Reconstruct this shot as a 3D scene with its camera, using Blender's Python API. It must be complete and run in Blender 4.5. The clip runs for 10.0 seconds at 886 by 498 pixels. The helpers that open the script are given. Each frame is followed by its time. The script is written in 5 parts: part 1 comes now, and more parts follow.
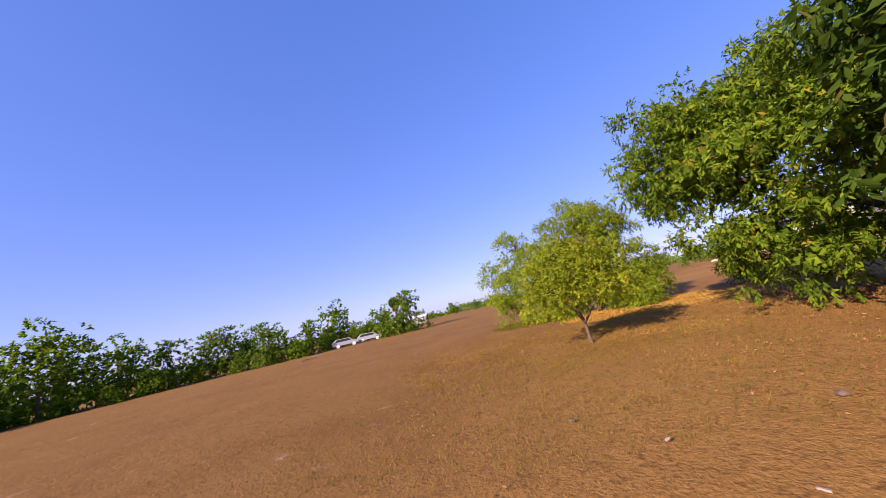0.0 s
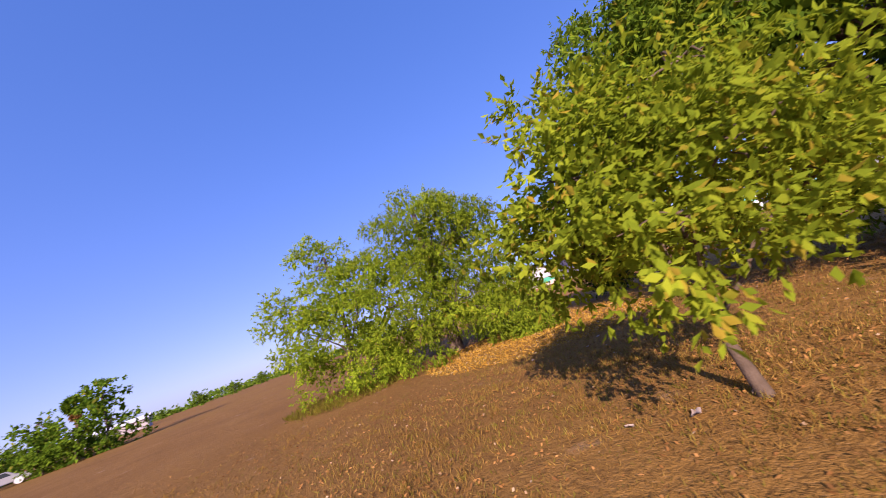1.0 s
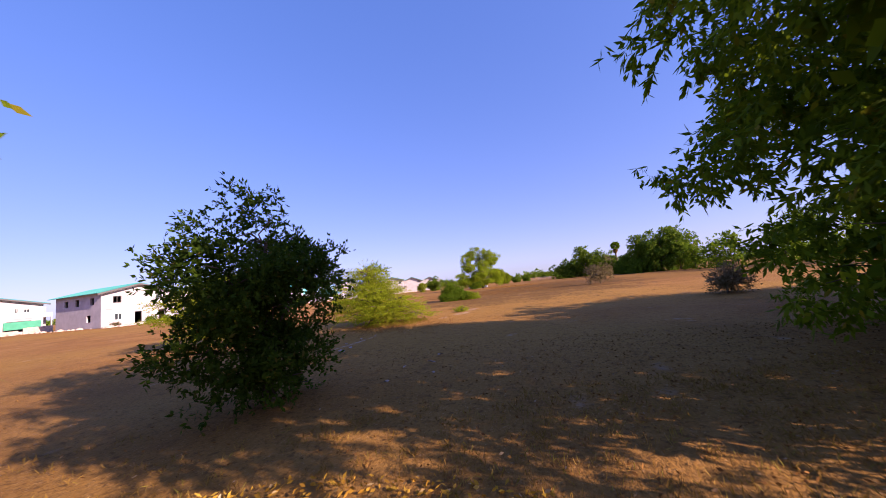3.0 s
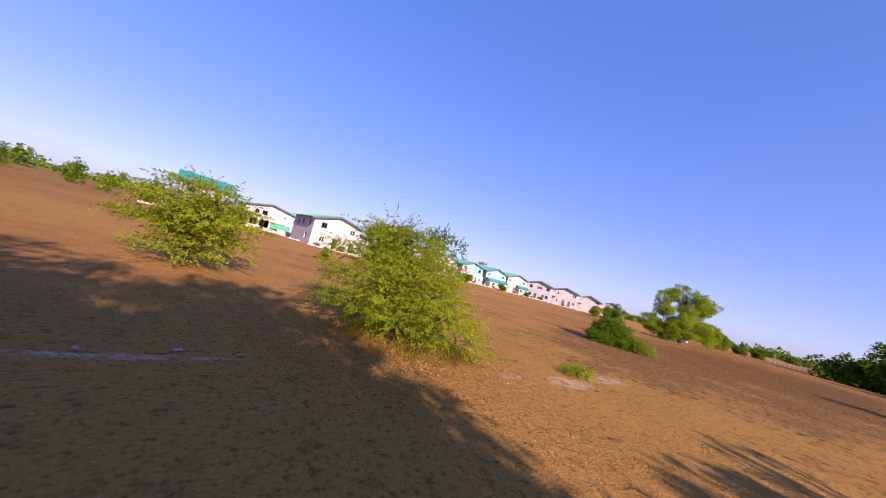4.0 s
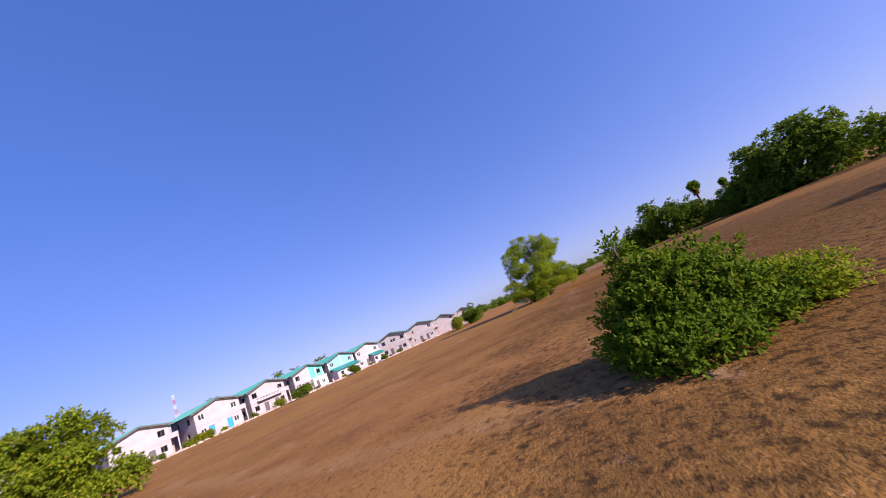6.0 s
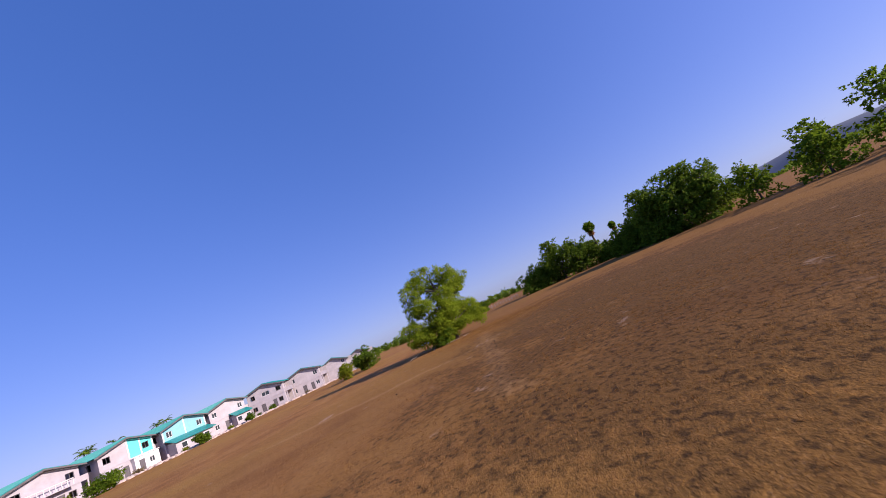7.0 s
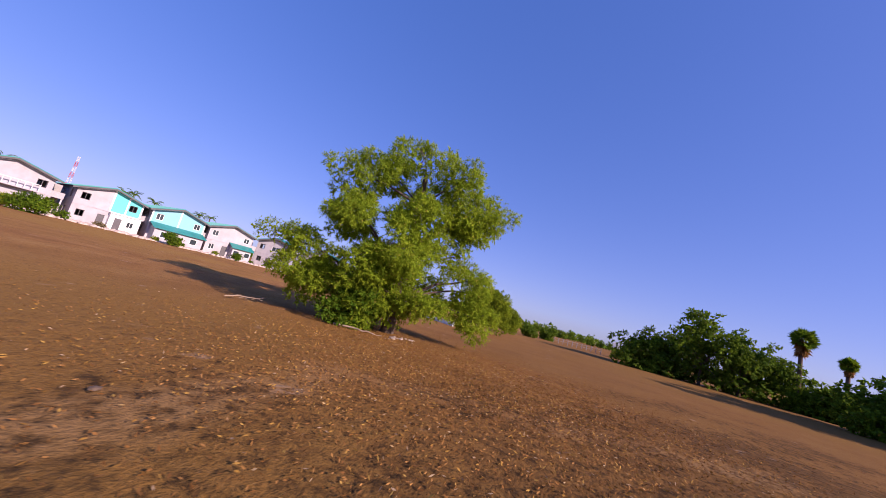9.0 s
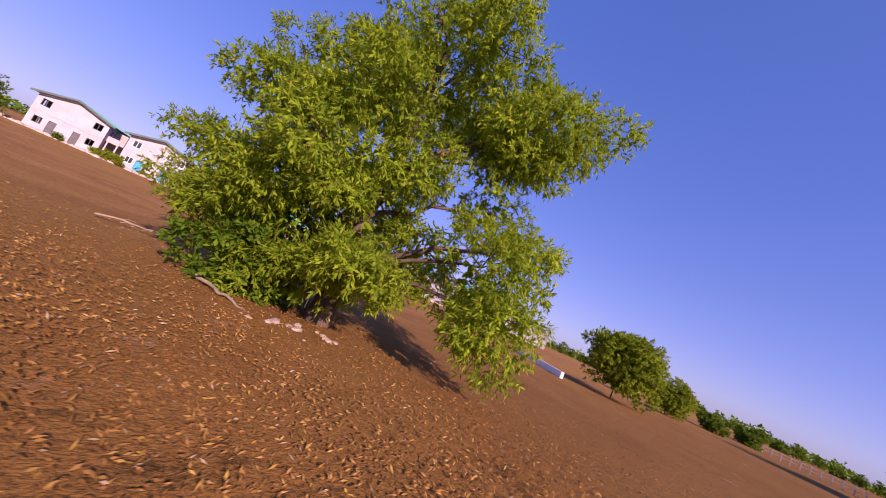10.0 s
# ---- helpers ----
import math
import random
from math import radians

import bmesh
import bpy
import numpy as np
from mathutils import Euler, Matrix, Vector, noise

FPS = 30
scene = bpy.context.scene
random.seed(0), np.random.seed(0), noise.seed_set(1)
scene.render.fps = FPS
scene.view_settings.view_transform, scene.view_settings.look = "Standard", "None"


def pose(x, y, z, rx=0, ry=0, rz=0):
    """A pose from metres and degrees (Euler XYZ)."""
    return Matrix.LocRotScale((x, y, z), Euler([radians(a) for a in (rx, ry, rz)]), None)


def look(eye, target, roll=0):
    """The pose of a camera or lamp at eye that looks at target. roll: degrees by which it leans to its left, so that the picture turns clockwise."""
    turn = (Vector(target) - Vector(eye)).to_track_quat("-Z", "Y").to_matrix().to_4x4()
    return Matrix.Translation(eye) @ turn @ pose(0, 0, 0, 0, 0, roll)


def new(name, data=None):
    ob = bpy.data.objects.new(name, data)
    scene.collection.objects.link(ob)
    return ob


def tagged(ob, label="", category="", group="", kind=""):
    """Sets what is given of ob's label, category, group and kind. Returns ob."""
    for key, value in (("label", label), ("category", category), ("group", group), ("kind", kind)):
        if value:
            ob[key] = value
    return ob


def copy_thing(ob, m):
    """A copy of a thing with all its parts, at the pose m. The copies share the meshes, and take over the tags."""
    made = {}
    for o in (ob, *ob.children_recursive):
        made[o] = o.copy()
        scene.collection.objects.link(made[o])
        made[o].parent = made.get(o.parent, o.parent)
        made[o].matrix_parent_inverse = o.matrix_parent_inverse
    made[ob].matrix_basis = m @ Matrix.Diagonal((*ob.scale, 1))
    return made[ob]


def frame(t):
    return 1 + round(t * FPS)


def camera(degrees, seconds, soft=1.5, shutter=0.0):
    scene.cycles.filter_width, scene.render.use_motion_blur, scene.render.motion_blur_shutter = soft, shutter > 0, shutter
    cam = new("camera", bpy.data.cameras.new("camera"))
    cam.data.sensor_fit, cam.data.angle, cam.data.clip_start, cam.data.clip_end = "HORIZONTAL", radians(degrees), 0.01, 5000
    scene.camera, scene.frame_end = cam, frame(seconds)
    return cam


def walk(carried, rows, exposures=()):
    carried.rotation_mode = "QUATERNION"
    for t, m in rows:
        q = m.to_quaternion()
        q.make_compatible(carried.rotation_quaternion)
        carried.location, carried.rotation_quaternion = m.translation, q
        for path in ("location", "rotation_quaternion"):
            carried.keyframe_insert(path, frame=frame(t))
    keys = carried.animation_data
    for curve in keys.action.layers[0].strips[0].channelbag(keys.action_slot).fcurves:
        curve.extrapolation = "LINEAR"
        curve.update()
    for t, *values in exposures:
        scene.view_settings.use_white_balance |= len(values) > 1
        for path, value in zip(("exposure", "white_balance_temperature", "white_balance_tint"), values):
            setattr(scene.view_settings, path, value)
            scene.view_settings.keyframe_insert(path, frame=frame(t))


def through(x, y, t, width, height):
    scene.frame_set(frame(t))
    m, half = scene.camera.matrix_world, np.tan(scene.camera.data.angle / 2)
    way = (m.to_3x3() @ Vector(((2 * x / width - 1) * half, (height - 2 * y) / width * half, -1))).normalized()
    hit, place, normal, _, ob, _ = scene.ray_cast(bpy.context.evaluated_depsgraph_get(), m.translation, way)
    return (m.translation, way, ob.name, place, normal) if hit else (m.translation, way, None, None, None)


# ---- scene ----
# ---- camera ----
PATH = [
    (0, (-16.85, -36.38, 1.79), (-17.962, -34.755, 2.146), -12.8),
    (0.5, (-20.04, -32.45, 1.76), (-20.599, -30.565, 2.130), -17.5),
    (1, (-22.35, -28.30, 1.49), (-22.236, -26.339, 1.848), -19.5),
    (1.5, (-25.00, -24.88, 1.62), (-23.637, -23.442, 1.895), -25.7),
    (2, (-25.08, -20.20, 1.59), (-23.157, -19.680, 1.804), -20.4),
    (2.2, (-23.99, -19.14, 1.67), (-22.052, -18.673, 1.846), -15.5),
    (3.3, (-16.43, -17.16, 1.51), (-14.714, -16.153, 1.737), 2.6),
    (3.5, (-14.45, -16.95, 1.63), (-12.908, -15.693, 1.812), 8.1),
    (4, (-9.34, -15.42, 1.84), (-8.127, -13.836, 1.953), 14.7),
    (4.5, (-4.47, -13.87, 1.68), (-3.715, -12.016, 1.714), 18.0),
    (5, (0.33, -10.25, 1.55), (1.274, -8.486, 1.664), 8.4),
    (5.5, (3.98, -6.93, 1.51), (5.403, -5.551, 1.805), -9.7),
    (6, (6.16, -4.60, 1.73), (7.963, -3.824, 2.135), -23.3),
    (6.2, (7.63, -4.02, 1.85), (9.489, -3.443, 2.315), -26.8),
    (7.3, (19.99, -2.04, 2.41), (21.947, -1.924, 2.775), -21.1),
    (7.5, (23.08, -1.59, 2.39), (25.023, -1.363, 2.785), -13.7),
    (8, (31.23, -1.73, 2.23), (33.098, -1.130, 2.568), 3.4),
    (8.5, (37.40, -2.80, 2.21), (39.202, -1.976, 2.481), 13.9),
    (9, (43.30, -3.58, 1.83), (45.081, -2.718, 2.133), 14.5),
    (9.5, (48.66, -3.66, 1.62), (50.252, -2.495, 1.934), 19.6),
    (10, (53.76, -3.06, 1.68), (54.966, -1.482, 1.934), 23.9),
]
cam = camera(103.3, 10.0, soft=0.5, shutter=0.06)
walk(cam, [(t, look(eye, target, roll)) for t, eye, target, roll in PATH],
     exposures=[(0.0, 1.32, 5700, 37), (1.0, 1.22, 5550, 37), (2.0, 1.18, 5760, 43), (3.4, 1.40, 5900, 37), (4.1, 1.22, 5680, 36), (4.6, 1.12, 5560, 35), (5.5, 1.02, 5500, 35), (7.4, 0.72, 5300, 32), (8.6, 0.80, 5380, 34), (10.0, 0.84, 5740, 53)])

# ---- world and sun ----
SUN_TO = Vector((-0.155, -0.988, 0.0)).normalized()
SUN_ELEV = radians(25.0)
world = bpy.data.worlds.new("world")
scene.world = world
world.use_nodes = True
wn = world.node_tree.nodes
wl = world.node_tree.links
sky = wn.new("ShaderNodeTexSky")
sky.sky_type = "NISHITA"
sky.sun_disc = False
sky.sun_elevation = SUN_ELEV
sky.sun_rotation = math.atan2(SUN_TO.x, SUN_TO.y)
sky.altitude = 0.0
sky.air_density = 1.0
sky.dust_density = 0.7
sky.ozone_density = 4.0
wn["Background"].inputs["Strength"].default_value = 0.15
hue = wn.new("ShaderNodeHueSaturation")
hue.inputs["Hue"].default_value = 0.52
hue.inputs["Saturation"].default_value = 1.28
wl.new(sky.outputs["Color"], hue.inputs["Color"])
flat = wn.new("ShaderNodeGamma")
flat.inputs["Gamma"].default_value = 0.48
wl.new(hue.outputs["Color"], flat.inputs["Color"])
tint = wn.new("ShaderNodeMix")
tint.data_type, tint.blend_type = "RGBA", "MULTIPLY"
tint.inputs[0].default_value = 1.0
tint.inputs[7].default_value = (0.925, 0.93, 1.12, 1.0)
wl.new(flat.outputs["Color"], tint.inputs[6])
wl.new(tint.outputs[2], wn["Background"].inputs["Color"])

sun_data = bpy.data.lights.new("sun", "SUN")
sun_data.energy = 4.2
sun_data.angle = radians(0.53)
sun_data.color = (1.0, 0.81, 0.50)
sun = new("sun", sun_data)
sun.matrix_world = look(Vector((SUN_TO.x, SUN_TO.y, math.tan(SUN_ELEV))) * 60, (0, 0, 0))

# ---- materials ----
class Nodes:
    """Short-hand for one material's node tree."""

    def __init__(self, name):
        self.mat = bpy.data.materials.new(name)
        self.mat.use_nodes = True
        self.t = self.mat.node_tree
        self.bsdf = self.t.nodes["Principled BSDF"]
        self.out = self.t.nodes["Material Output"]

    def add(self, kind, **props):
        n = self.t.nodes.new(kind)
        for k, v in props.items():
            setattr(n, k, v)
        return n

    def link(self, a, b):
        self.t.links.new(a, b)

    def coords(self):
        return self.add("ShaderNodeTexCoord").outputs["Object"]

    def noise(self, scale, detail=4.0, rough=0.55, vec=None):
        n = self.add("ShaderNodeTexNoise")
        n.inputs["Scale"].default_value = scale
        n.inputs["Detail"].default_value = detail
        n.inputs["Roughness"].default_value = rough
        if vec is not None:
            self.link(vec, n.inputs["Vector"])
        return n.outputs["Fac"]

    def ramp(self, fac, stops):
        n = self.add("ShaderNodeValToRGB")
        while len(n.color_ramp.elements) < len(stops):
            n.color_ramp.elements.new(0.5)
        for e, (p, c) in zip(n.color_ramp.elements, stops):
            e.position, e.color = p, (*c, 1.0)
        self.link(fac, n.inputs["Fac"])
        return n.outputs["Color"]

    def mix(self, fac, a, b, mode="MIX"):
        n = self.add("ShaderNodeMix", data_type="RGBA", blend_type=mode)
        for sock, v in ((n.inputs[0], fac), (n.inputs[6], a), (n.inputs[7], b)):
            if isinstance(v, (int, float)):
                sock.default_value = v
            elif isinstance(v, tuple):
                sock.default_value = (*v, 1.0)
            else:
                self.link(v, sock)
        return n.outputs[2]

    def math(self, op, a, b=0.0, clamp=False):
        n = self.add("ShaderNodeMath", operation=op, use_clamp=clamp)
        for sock, v in zip(n.inputs, (a, b)):
            if isinstance(v, (int, float)):
                sock.default_value = v
            else:
                self.link(v, sock)
        return n.outputs[0]

    def step(self, fac, lo, hi):
        n = self.add("ShaderNodeMapRange")
        n.interpolation_type = "SMOOTHSTEP"
        n.inputs[1].default_value, n.inputs[2].default_value = lo, hi
        self.link(fac, n.inputs[0])
        return n.outputs[0]

    def bump(self, height, strength, dist):
        n = self.add("ShaderNodeBump")
        n.inputs["Strength"].default_value, n.inputs["Distance"].default_value = strength, dist
        self.link(height, n.inputs["Height"])
        self.link(n.outputs[0], self.bsdf.inputs["Normal"])

    def colour(self, c):
        if isinstance(c, tuple):
            self.bsdf.inputs["Base Color"].default_value = (*c, 1.0)
        else:
            self.link(c, self.bsdf.inputs["Base Color"])

    def rough(self, v, spec=0.3):
        self.bsdf.inputs["Roughness"].default_value = v
        self.bsdf.inputs["Specular IOR Level"].default_value = spec


def leaf_material(name, dark, mid, light, dry, dry_share=0.04, through=0.35):
    m = Nodes(name)
    isl = m.add("ShaderNodeNewGeometry").outputs["Random Per Island"]
    col = m.ramp(isl, [(0.0, dark), (0.45, mid), (1.0 - dry_share - 0.03, light), (1.0 - dry_share, dry)])
    big = m.noise(0.55, 2.0, vec=m.coords())
    col = m.mix(m.step(big, 0.35, 0.7), m.mix(0.55, col, dark), col)
    m.colour(col)
    m.rough(0.75, 0.07)
    tr = m.add("ShaderNodeBsdfTranslucent")
    m.link(m.mix(0.5, col, (light[0] * 1.3, light[1] * 1.3, light[2] * 0.8)), tr.inputs["Color"])
    mx = m.add("ShaderNodeMixShader")
    mx.inputs[0].default_value = through
    m.link(m.bsdf.outputs[0], mx.inputs[1])
    m.link(tr.outputs[0], mx.inputs[2])
    m.link(mx.outputs[0], m.out.inputs["Surface"])
    return m.mat


def plain_material(name, c, rough=0.7, spread=0.15, scale=3.0, bump=0.15, spec=0.3, metal=0.0):
    m = Nodes(name)
    v = m.coords()
    n1, n2 = m.noise(scale, 5.0, vec=v), m.noise(scale * 11.0, 3.0, vec=v)
    lo, hi = tuple(k * (1 - spread) for k in c), tuple(min(1.0, k * (1 + spread)) for k in c)
    m.colour(m.mix(m.math("MULTIPLY", n2, 0.35), m.ramp(n1, [(0.3, lo), (0.7, hi)]), lo))
    m.rough(rough, spec)
    m.bsdf.inputs["Metallic"].default_value = metal
    if bump:
        m.bump(n2, bump, 0.01)
    return m.mat


def ground_material():
    m = Nodes("dry_field_soil")
    v = m.coords()
    sep = m.add("ShaderNodeSeparateXYZ")
    m.link(v, sep.inputs[0])
    x, y = sep.outputs[0], sep.outputs[1]
    big, mid, fine, grit = m.noise(0.035, 3.0, vec=v), m.noise(0.33, 4.0, vec=v), m.noise(3.2, 5.0, 0.65, vec=v), m.noise(21.0, 4.0, 0.7, vec=v)
    base = m.ramp(mid, [(0.28, (0.214, 0.092, 0.024)), (0.5, (0.315, 0.150, 0.039)), (0.72, (0.386, 0.203, 0.059))])
    base = m.mix(m.step(big, 0.42, 0.62), base, (0.344, 0.183, 0.038))
    base = m.mix(m.math("MULTIPLY", m.step(fine, 0.48, 0.75), 0.55), base, (0.151, 0.067, 0.022))
    base = m.mix(m.math("MULTIPLY", m.step(grit, 0.50, 0.72), 0.7), base, (0.063, 0.029, 0.010))
    base = m.mix(m.math("MULTIPLY", m.step(grit, 0.47, 0.30), 0.6), base, (0.420, 0.235, 0.090))
    clod, straw = m.noise(9.0, 3.0, 0.6, vec=v), m.noise(34.0, 2.0, 0.6, vec=v)
    base = m.mix(m.math("MULTIPLY", m.step(clod, 0.57, 0.67), 0.6), base, (0.085, 0.040, 0.014))
    base = m.mix(m.math("MULTIPLY", m.math("MULTIPLY", m.step(straw, 0.60, 0.70), m.step(clod, 0.60, 0.45)), 0.6), base, (0.500, 0.320, 0.160))
    east = m.step(m.math("ADD", x, m.math("MULTIPLY", m.math("SUBTRACT", big, 0.5), 40.0)), 12.0, 32.0)
    east = m.math("MULTIPLY", east, m.step(y, 22.0, -2.0))
    base = m.mix(m.math("MULTIPLY", east, 0.7), base, (0.183, 0.090, 0.021))
    west = m.step(m.math("ADD", x, m.math("MULTIPLY", m.math("SUBTRACT", big, 0.5), 30.0)), -8.0, -24.0)
    base = m.mix(m.math("MULTIPLY", west, 0.62), base, (0.170, 0.090, 0.022))
    wob = m.math("MULTIPLY", m.math("SUBTRACT", mid, 0.5), 6.0)

    def trail(ax, ay, bx, by, half):
        # distance from the straight line a-b, faded beyond its ends
        dx, dy = bx - ax, by - ay
        ln = math.hypot(dx, dy)
        ux, uy = dx / ln, dy / ln
        px, py = m.math("SUBTRACT", x, ax), m.math("SUBTRACT", y, ay)
        along = m.math("ADD", m.math("MULTIPLY", px, ux), m.math("MULTIPLY", py, uy))
        across = m.math("ADD", m.math("ADD", m.math("MULTIPLY", px, -uy), m.math("MULTIPLY", py, ux)), m.math("MULTIPLY", wob, 0.35))
        over = m.math("MAXIMUM", m.math("MULTIPLY", along, -1.0), m.math("SUBTRACT", along, ln))
        d = m.math("MAXIMUM", m.math("ABSOLUTE", across), over)
        return m.step(d, half * 1.6, half * 0.3)

    worn = m.math("MAXIMUM", trail(26, -1.6, 49.4, 0.9, 0.5), trail(49.2, 1.2, 54.0, -7.5, 0.45))
    worn = m.math("MAXIMUM", worn, m.math("MAXIMUM", trail(11.8, -4.0, 12.1, 3.0, 0.3), trail(12.1, 3.0, 15.6, 18.0, 0.35)))
    worn = m.math("MAXIMUM", worn, trail(39.5, 0.6, 34.5, 12.0, 0.4))
    worn = m.math("MULTIPLY", worn, m.step(fine, 0.26, 0.55))
    base = m.mix(m.math("MULTIPLY", worn, 0.38), base, (0.385, 0.230, 0.100))

    def patch(cx, cy, rx, ry):
        a = m.math("DIVIDE", m.math("SUBTRACT", x, cx), rx)
        b = m.math("DIVIDE", m.math("SUBTRACT", y, cy), ry)
        d = m.math("ADD", m.math("MULTIPLY", a, a), m.math("MULTIPLY", b, b))
        d = m.math("ADD", d, m.math("MULTIPLY", m.math("SUBTRACT", fine, 0.5), 4.2))
        d = m.math("ADD", d, m.math("MULTIPLY", m.math("SUBTRACT", mid, 0.5), 3.0))
        return m.step(d, 1.3, 0.5)

    red = patch(53.5, -1.5, 7.0, 5.5)
    base = m.mix(m.math("MULTIPLY", red, 0.35), base, (0.290, 0.125, 0.030))
    # dark stubble, its colour deepened to imitate lens corner darkening and self-shade
    stubble = m.math("MAXIMUM", patch(33.0, -11.0, 28.0, 12.5), patch(12.0, -8.5, 9.5, 5.5))
    tuft = m.step(m.noise(5.5, 3.0, 0.6, vec=v), 0.46, 0.66)
    base = m.mix(m.math("MULTIPLY", stubble, m.math("ADD", m.math("MULTIPLY", tuft, 0.5), 0.45)), base, (0.050, 0.028, 0.010))

    pale = patch(-1.2, -10.9, 0.95, 0.4)
    for c in ((1.15, -10.7, 1.05, 0.42), (-3.0, -10.6, 0.5, 0.2), (-9.4, -10.3, 1.2, 0.1), (36.2, 10.2, 0.9, 0.4), (6.1, 22.8, 1.6, 0.3), (12.5, 11.4, 0.9, 0.25)):
        pale = m.math("MAXIMUM", pale, patch(*c))
    base = m.mix(m.math("MULTIPLY", m.math("MULTIPLY", pale, m.step(fine, 0.36, 0.66)), m.step(grit, 0.72, 0.36)), base, (0.540, 0.400, 0.330))
    scrape = m.math("MAXIMUM", patch(40.3, 0.6, 0.6, 0.35), patch(40.7, 0.0, 0.4, 0.2))
    base = m.mix(m.math("MULTIPLY", m.math("MULTIPLY", scrape, m.step(fine, 0.40, 0.62)), 0.6), base, (0.460, 0.330, 0.250))
    bend_x = m.math("ADD", x, m.math("MULTIPLY", m.math("SUBTRACT", fine, 0.5), 0.5))
    bend_y = m.math("ADD", m.math("SUBTRACT", y, -0.72), m.math("ADD", m.math("MULTIPLY", m.math("SUBTRACT", x, 37.7), -0.09), m.math("MULTIPLY", m.math("SUBTRACT", fine, 0.5), 0.35)))
    crack = m.math("MULTIPLY", m.step(m.math("ABSOLUTE", bend_y), 0.035, 0.012), m.step(m.math("ABSOLUTE", m.math("SUBTRACT", bend_x, 37.6)), 2.1, 1.3))
    base = m.mix(m.math("MULTIPLY", crack, 0.85), base, (0.030, 0.016, 0.008))
    fleck = m.math("MULTIPLY", m.step(m.noise(0.75, 2.0, vec=v), 0.66, 0.74), m.step(fine, 0.42, 0.6))
    base = m.mix(m.math("MULTIPLY", fleck, 0.4), base, (0.480, 0.350, 0.250))
    m.colour(base)
    m.rough(0.95, 0.1)
    m.bump(m.math("ADD", m.math("MULTIPLY", fine, 1.0), m.math("MULTIPLY", grit, 0.8)), 1.0, 0.045)
    return m.mat


GROUND = ground_material()
BARK = plain_material("grey_brown_bark", (0.12, 0.082, 0.058), 0.9, 0.35, 5.0, 0.8)
BARK_PALE = plain_material("pale_bark", (0.33, 0.24, 0.17), 0.9, 0.3, 5.0, 0.8)
LEAF_LONE = leaf_material("drooping_leaf", (0.100, 0.155, 0.006), (0.260, 0.365, 0.008), (0.430, 0.515, 0.014), (0.422, 0.301, 0.040), 0.02, 0.45)
LEAF_MANGO = leaf_material("broad_leaf", (0.062, 0.100, 0.004), (0.205, 0.290, 0.007), (0.370, 0.440, 0.012), (0.334, 0.240, 0.018), 0.02, 0.4)
LEAF_BIG = leaf_material("large_tree_leaf", (0.040, 0.075, 0.004), (0.115, 0.190, 0.006), (0.235, 0.320, 0.011), (0.299, 0.220, 0.018), 0.03, 0.35)
LEAF_YELLOW = leaf_material("yellow_green_leaf", (0.120, 0.165, 0.005), (0.270, 0.345, 0.009), (0.400, 0.450, 0.014), (0.464, 0.301, 0.026), 0.07, 0.45)
LEAF_DARK = leaf_material("dark_green_leaf", (0.026, 0.053, 0.005), (0.053, 0.097, 0.007), (0.092, 0.145, 0.011), (0.176, 0.132, 0.026), 0.03, 0.3)
LEAF_VINE = leaf_material("vine_leaf", (0.040, 0.088, 0.004), (0.112, 0.200, 0.007), (0.220, 0.315, 0.011), (0.246, 0.194, 0.026), 0.03, 0.35)
LEAF_FAR = leaf_material("far_leaf", (0.040, 0.080, 0.007), (0.115, 0.195, 0.009), (0.215, 0.310, 0.014), (0.176, 0.158, 0.035), 0.03, 0.3)
LEAF_GREY = leaf_material("greyish_twig_leaf", (0.141, 0.106, 0.053), (0.194, 0.150, 0.070), (0.229, 0.194, 0.088), (0.264, 0.194, 0.106), 0.1, 0.2)
GRASS_DRY = leaf_material("dry_grass", (0.132, 0.058, 0.016), (0.282, 0.132, 0.035), (0.414, 0.229, 0.066), (0.405, 0.282, 0.106), 0.06, 0.2)
GRASS_GREEN = leaf_material("green_grass", (0.106, 0.101, 0.009), (0.194, 0.172, 0.014), (0.282, 0.238, 0.026), (0.352, 0.220, 0.044), 0.12, 0.3)
GRASS_STRAW = leaf_material("straw_grass", (0.170, 0.088, 0.018), (0.320, 0.185, 0.036), (0.440, 0.285, 0.066), (0.300, 0.260, 0.040), 0.12, 0.2)
LITTER_GOLD = leaf_material("golden_fallen_leaf", (0.310, 0.155, 0.018), (0.490, 0.280, 0.028), (0.610, 0.390, 0.050), (0.440, 0.352, 0.211), 0.1, 0.1)
LITTER_BROWN = leaf_material("brown_fallen_leaf", (0.130, 0.058, 0.018), (0.270, 0.125, 0.034), (0.420, 0.220, 0.066), (0.44, 0.32, 0.20), 0.025, 0.05)
LITTER_MIX = leaf_material("straw_coloured_fallen_leaf", (0.150, 0.072, 0.018), (0.340, 0.185, 0.034), (0.480, 0.300, 0.066), (0.48, 0.36, 0.22), 0.04, 0.05)
LITTER_PALE = plain_material("pale_litter", (0.42, 0.32, 0.27), 0.8, 0.2, 9.0, 0.2)
STONE = plain_material("pale_stone", (0.40, 0.31, 0.25), 0.9, 0.25, 6.0, 0.6)
WALL_WHITE = plain_material("weathered_white_plaster", (0.47, 0.44, 0.47), 0.85, 0.16, 0.6, 0.2)
WALL_RAW = plain_material("raw_pinkish_render", (0.45, 0.42, 0.455), 0.9, 0.14, 0.8, 0.3)
WALL_GREY = plain_material("raw_grey_render", (0.42, 0.38, 0.38), 0.9, 0.16, 0.8, 0.3)
WALL_CYAN = plain_material("turquoise_paint", (0.13, 0.62, 0.60), 0.7, 0.06, 0.8, 0.1)
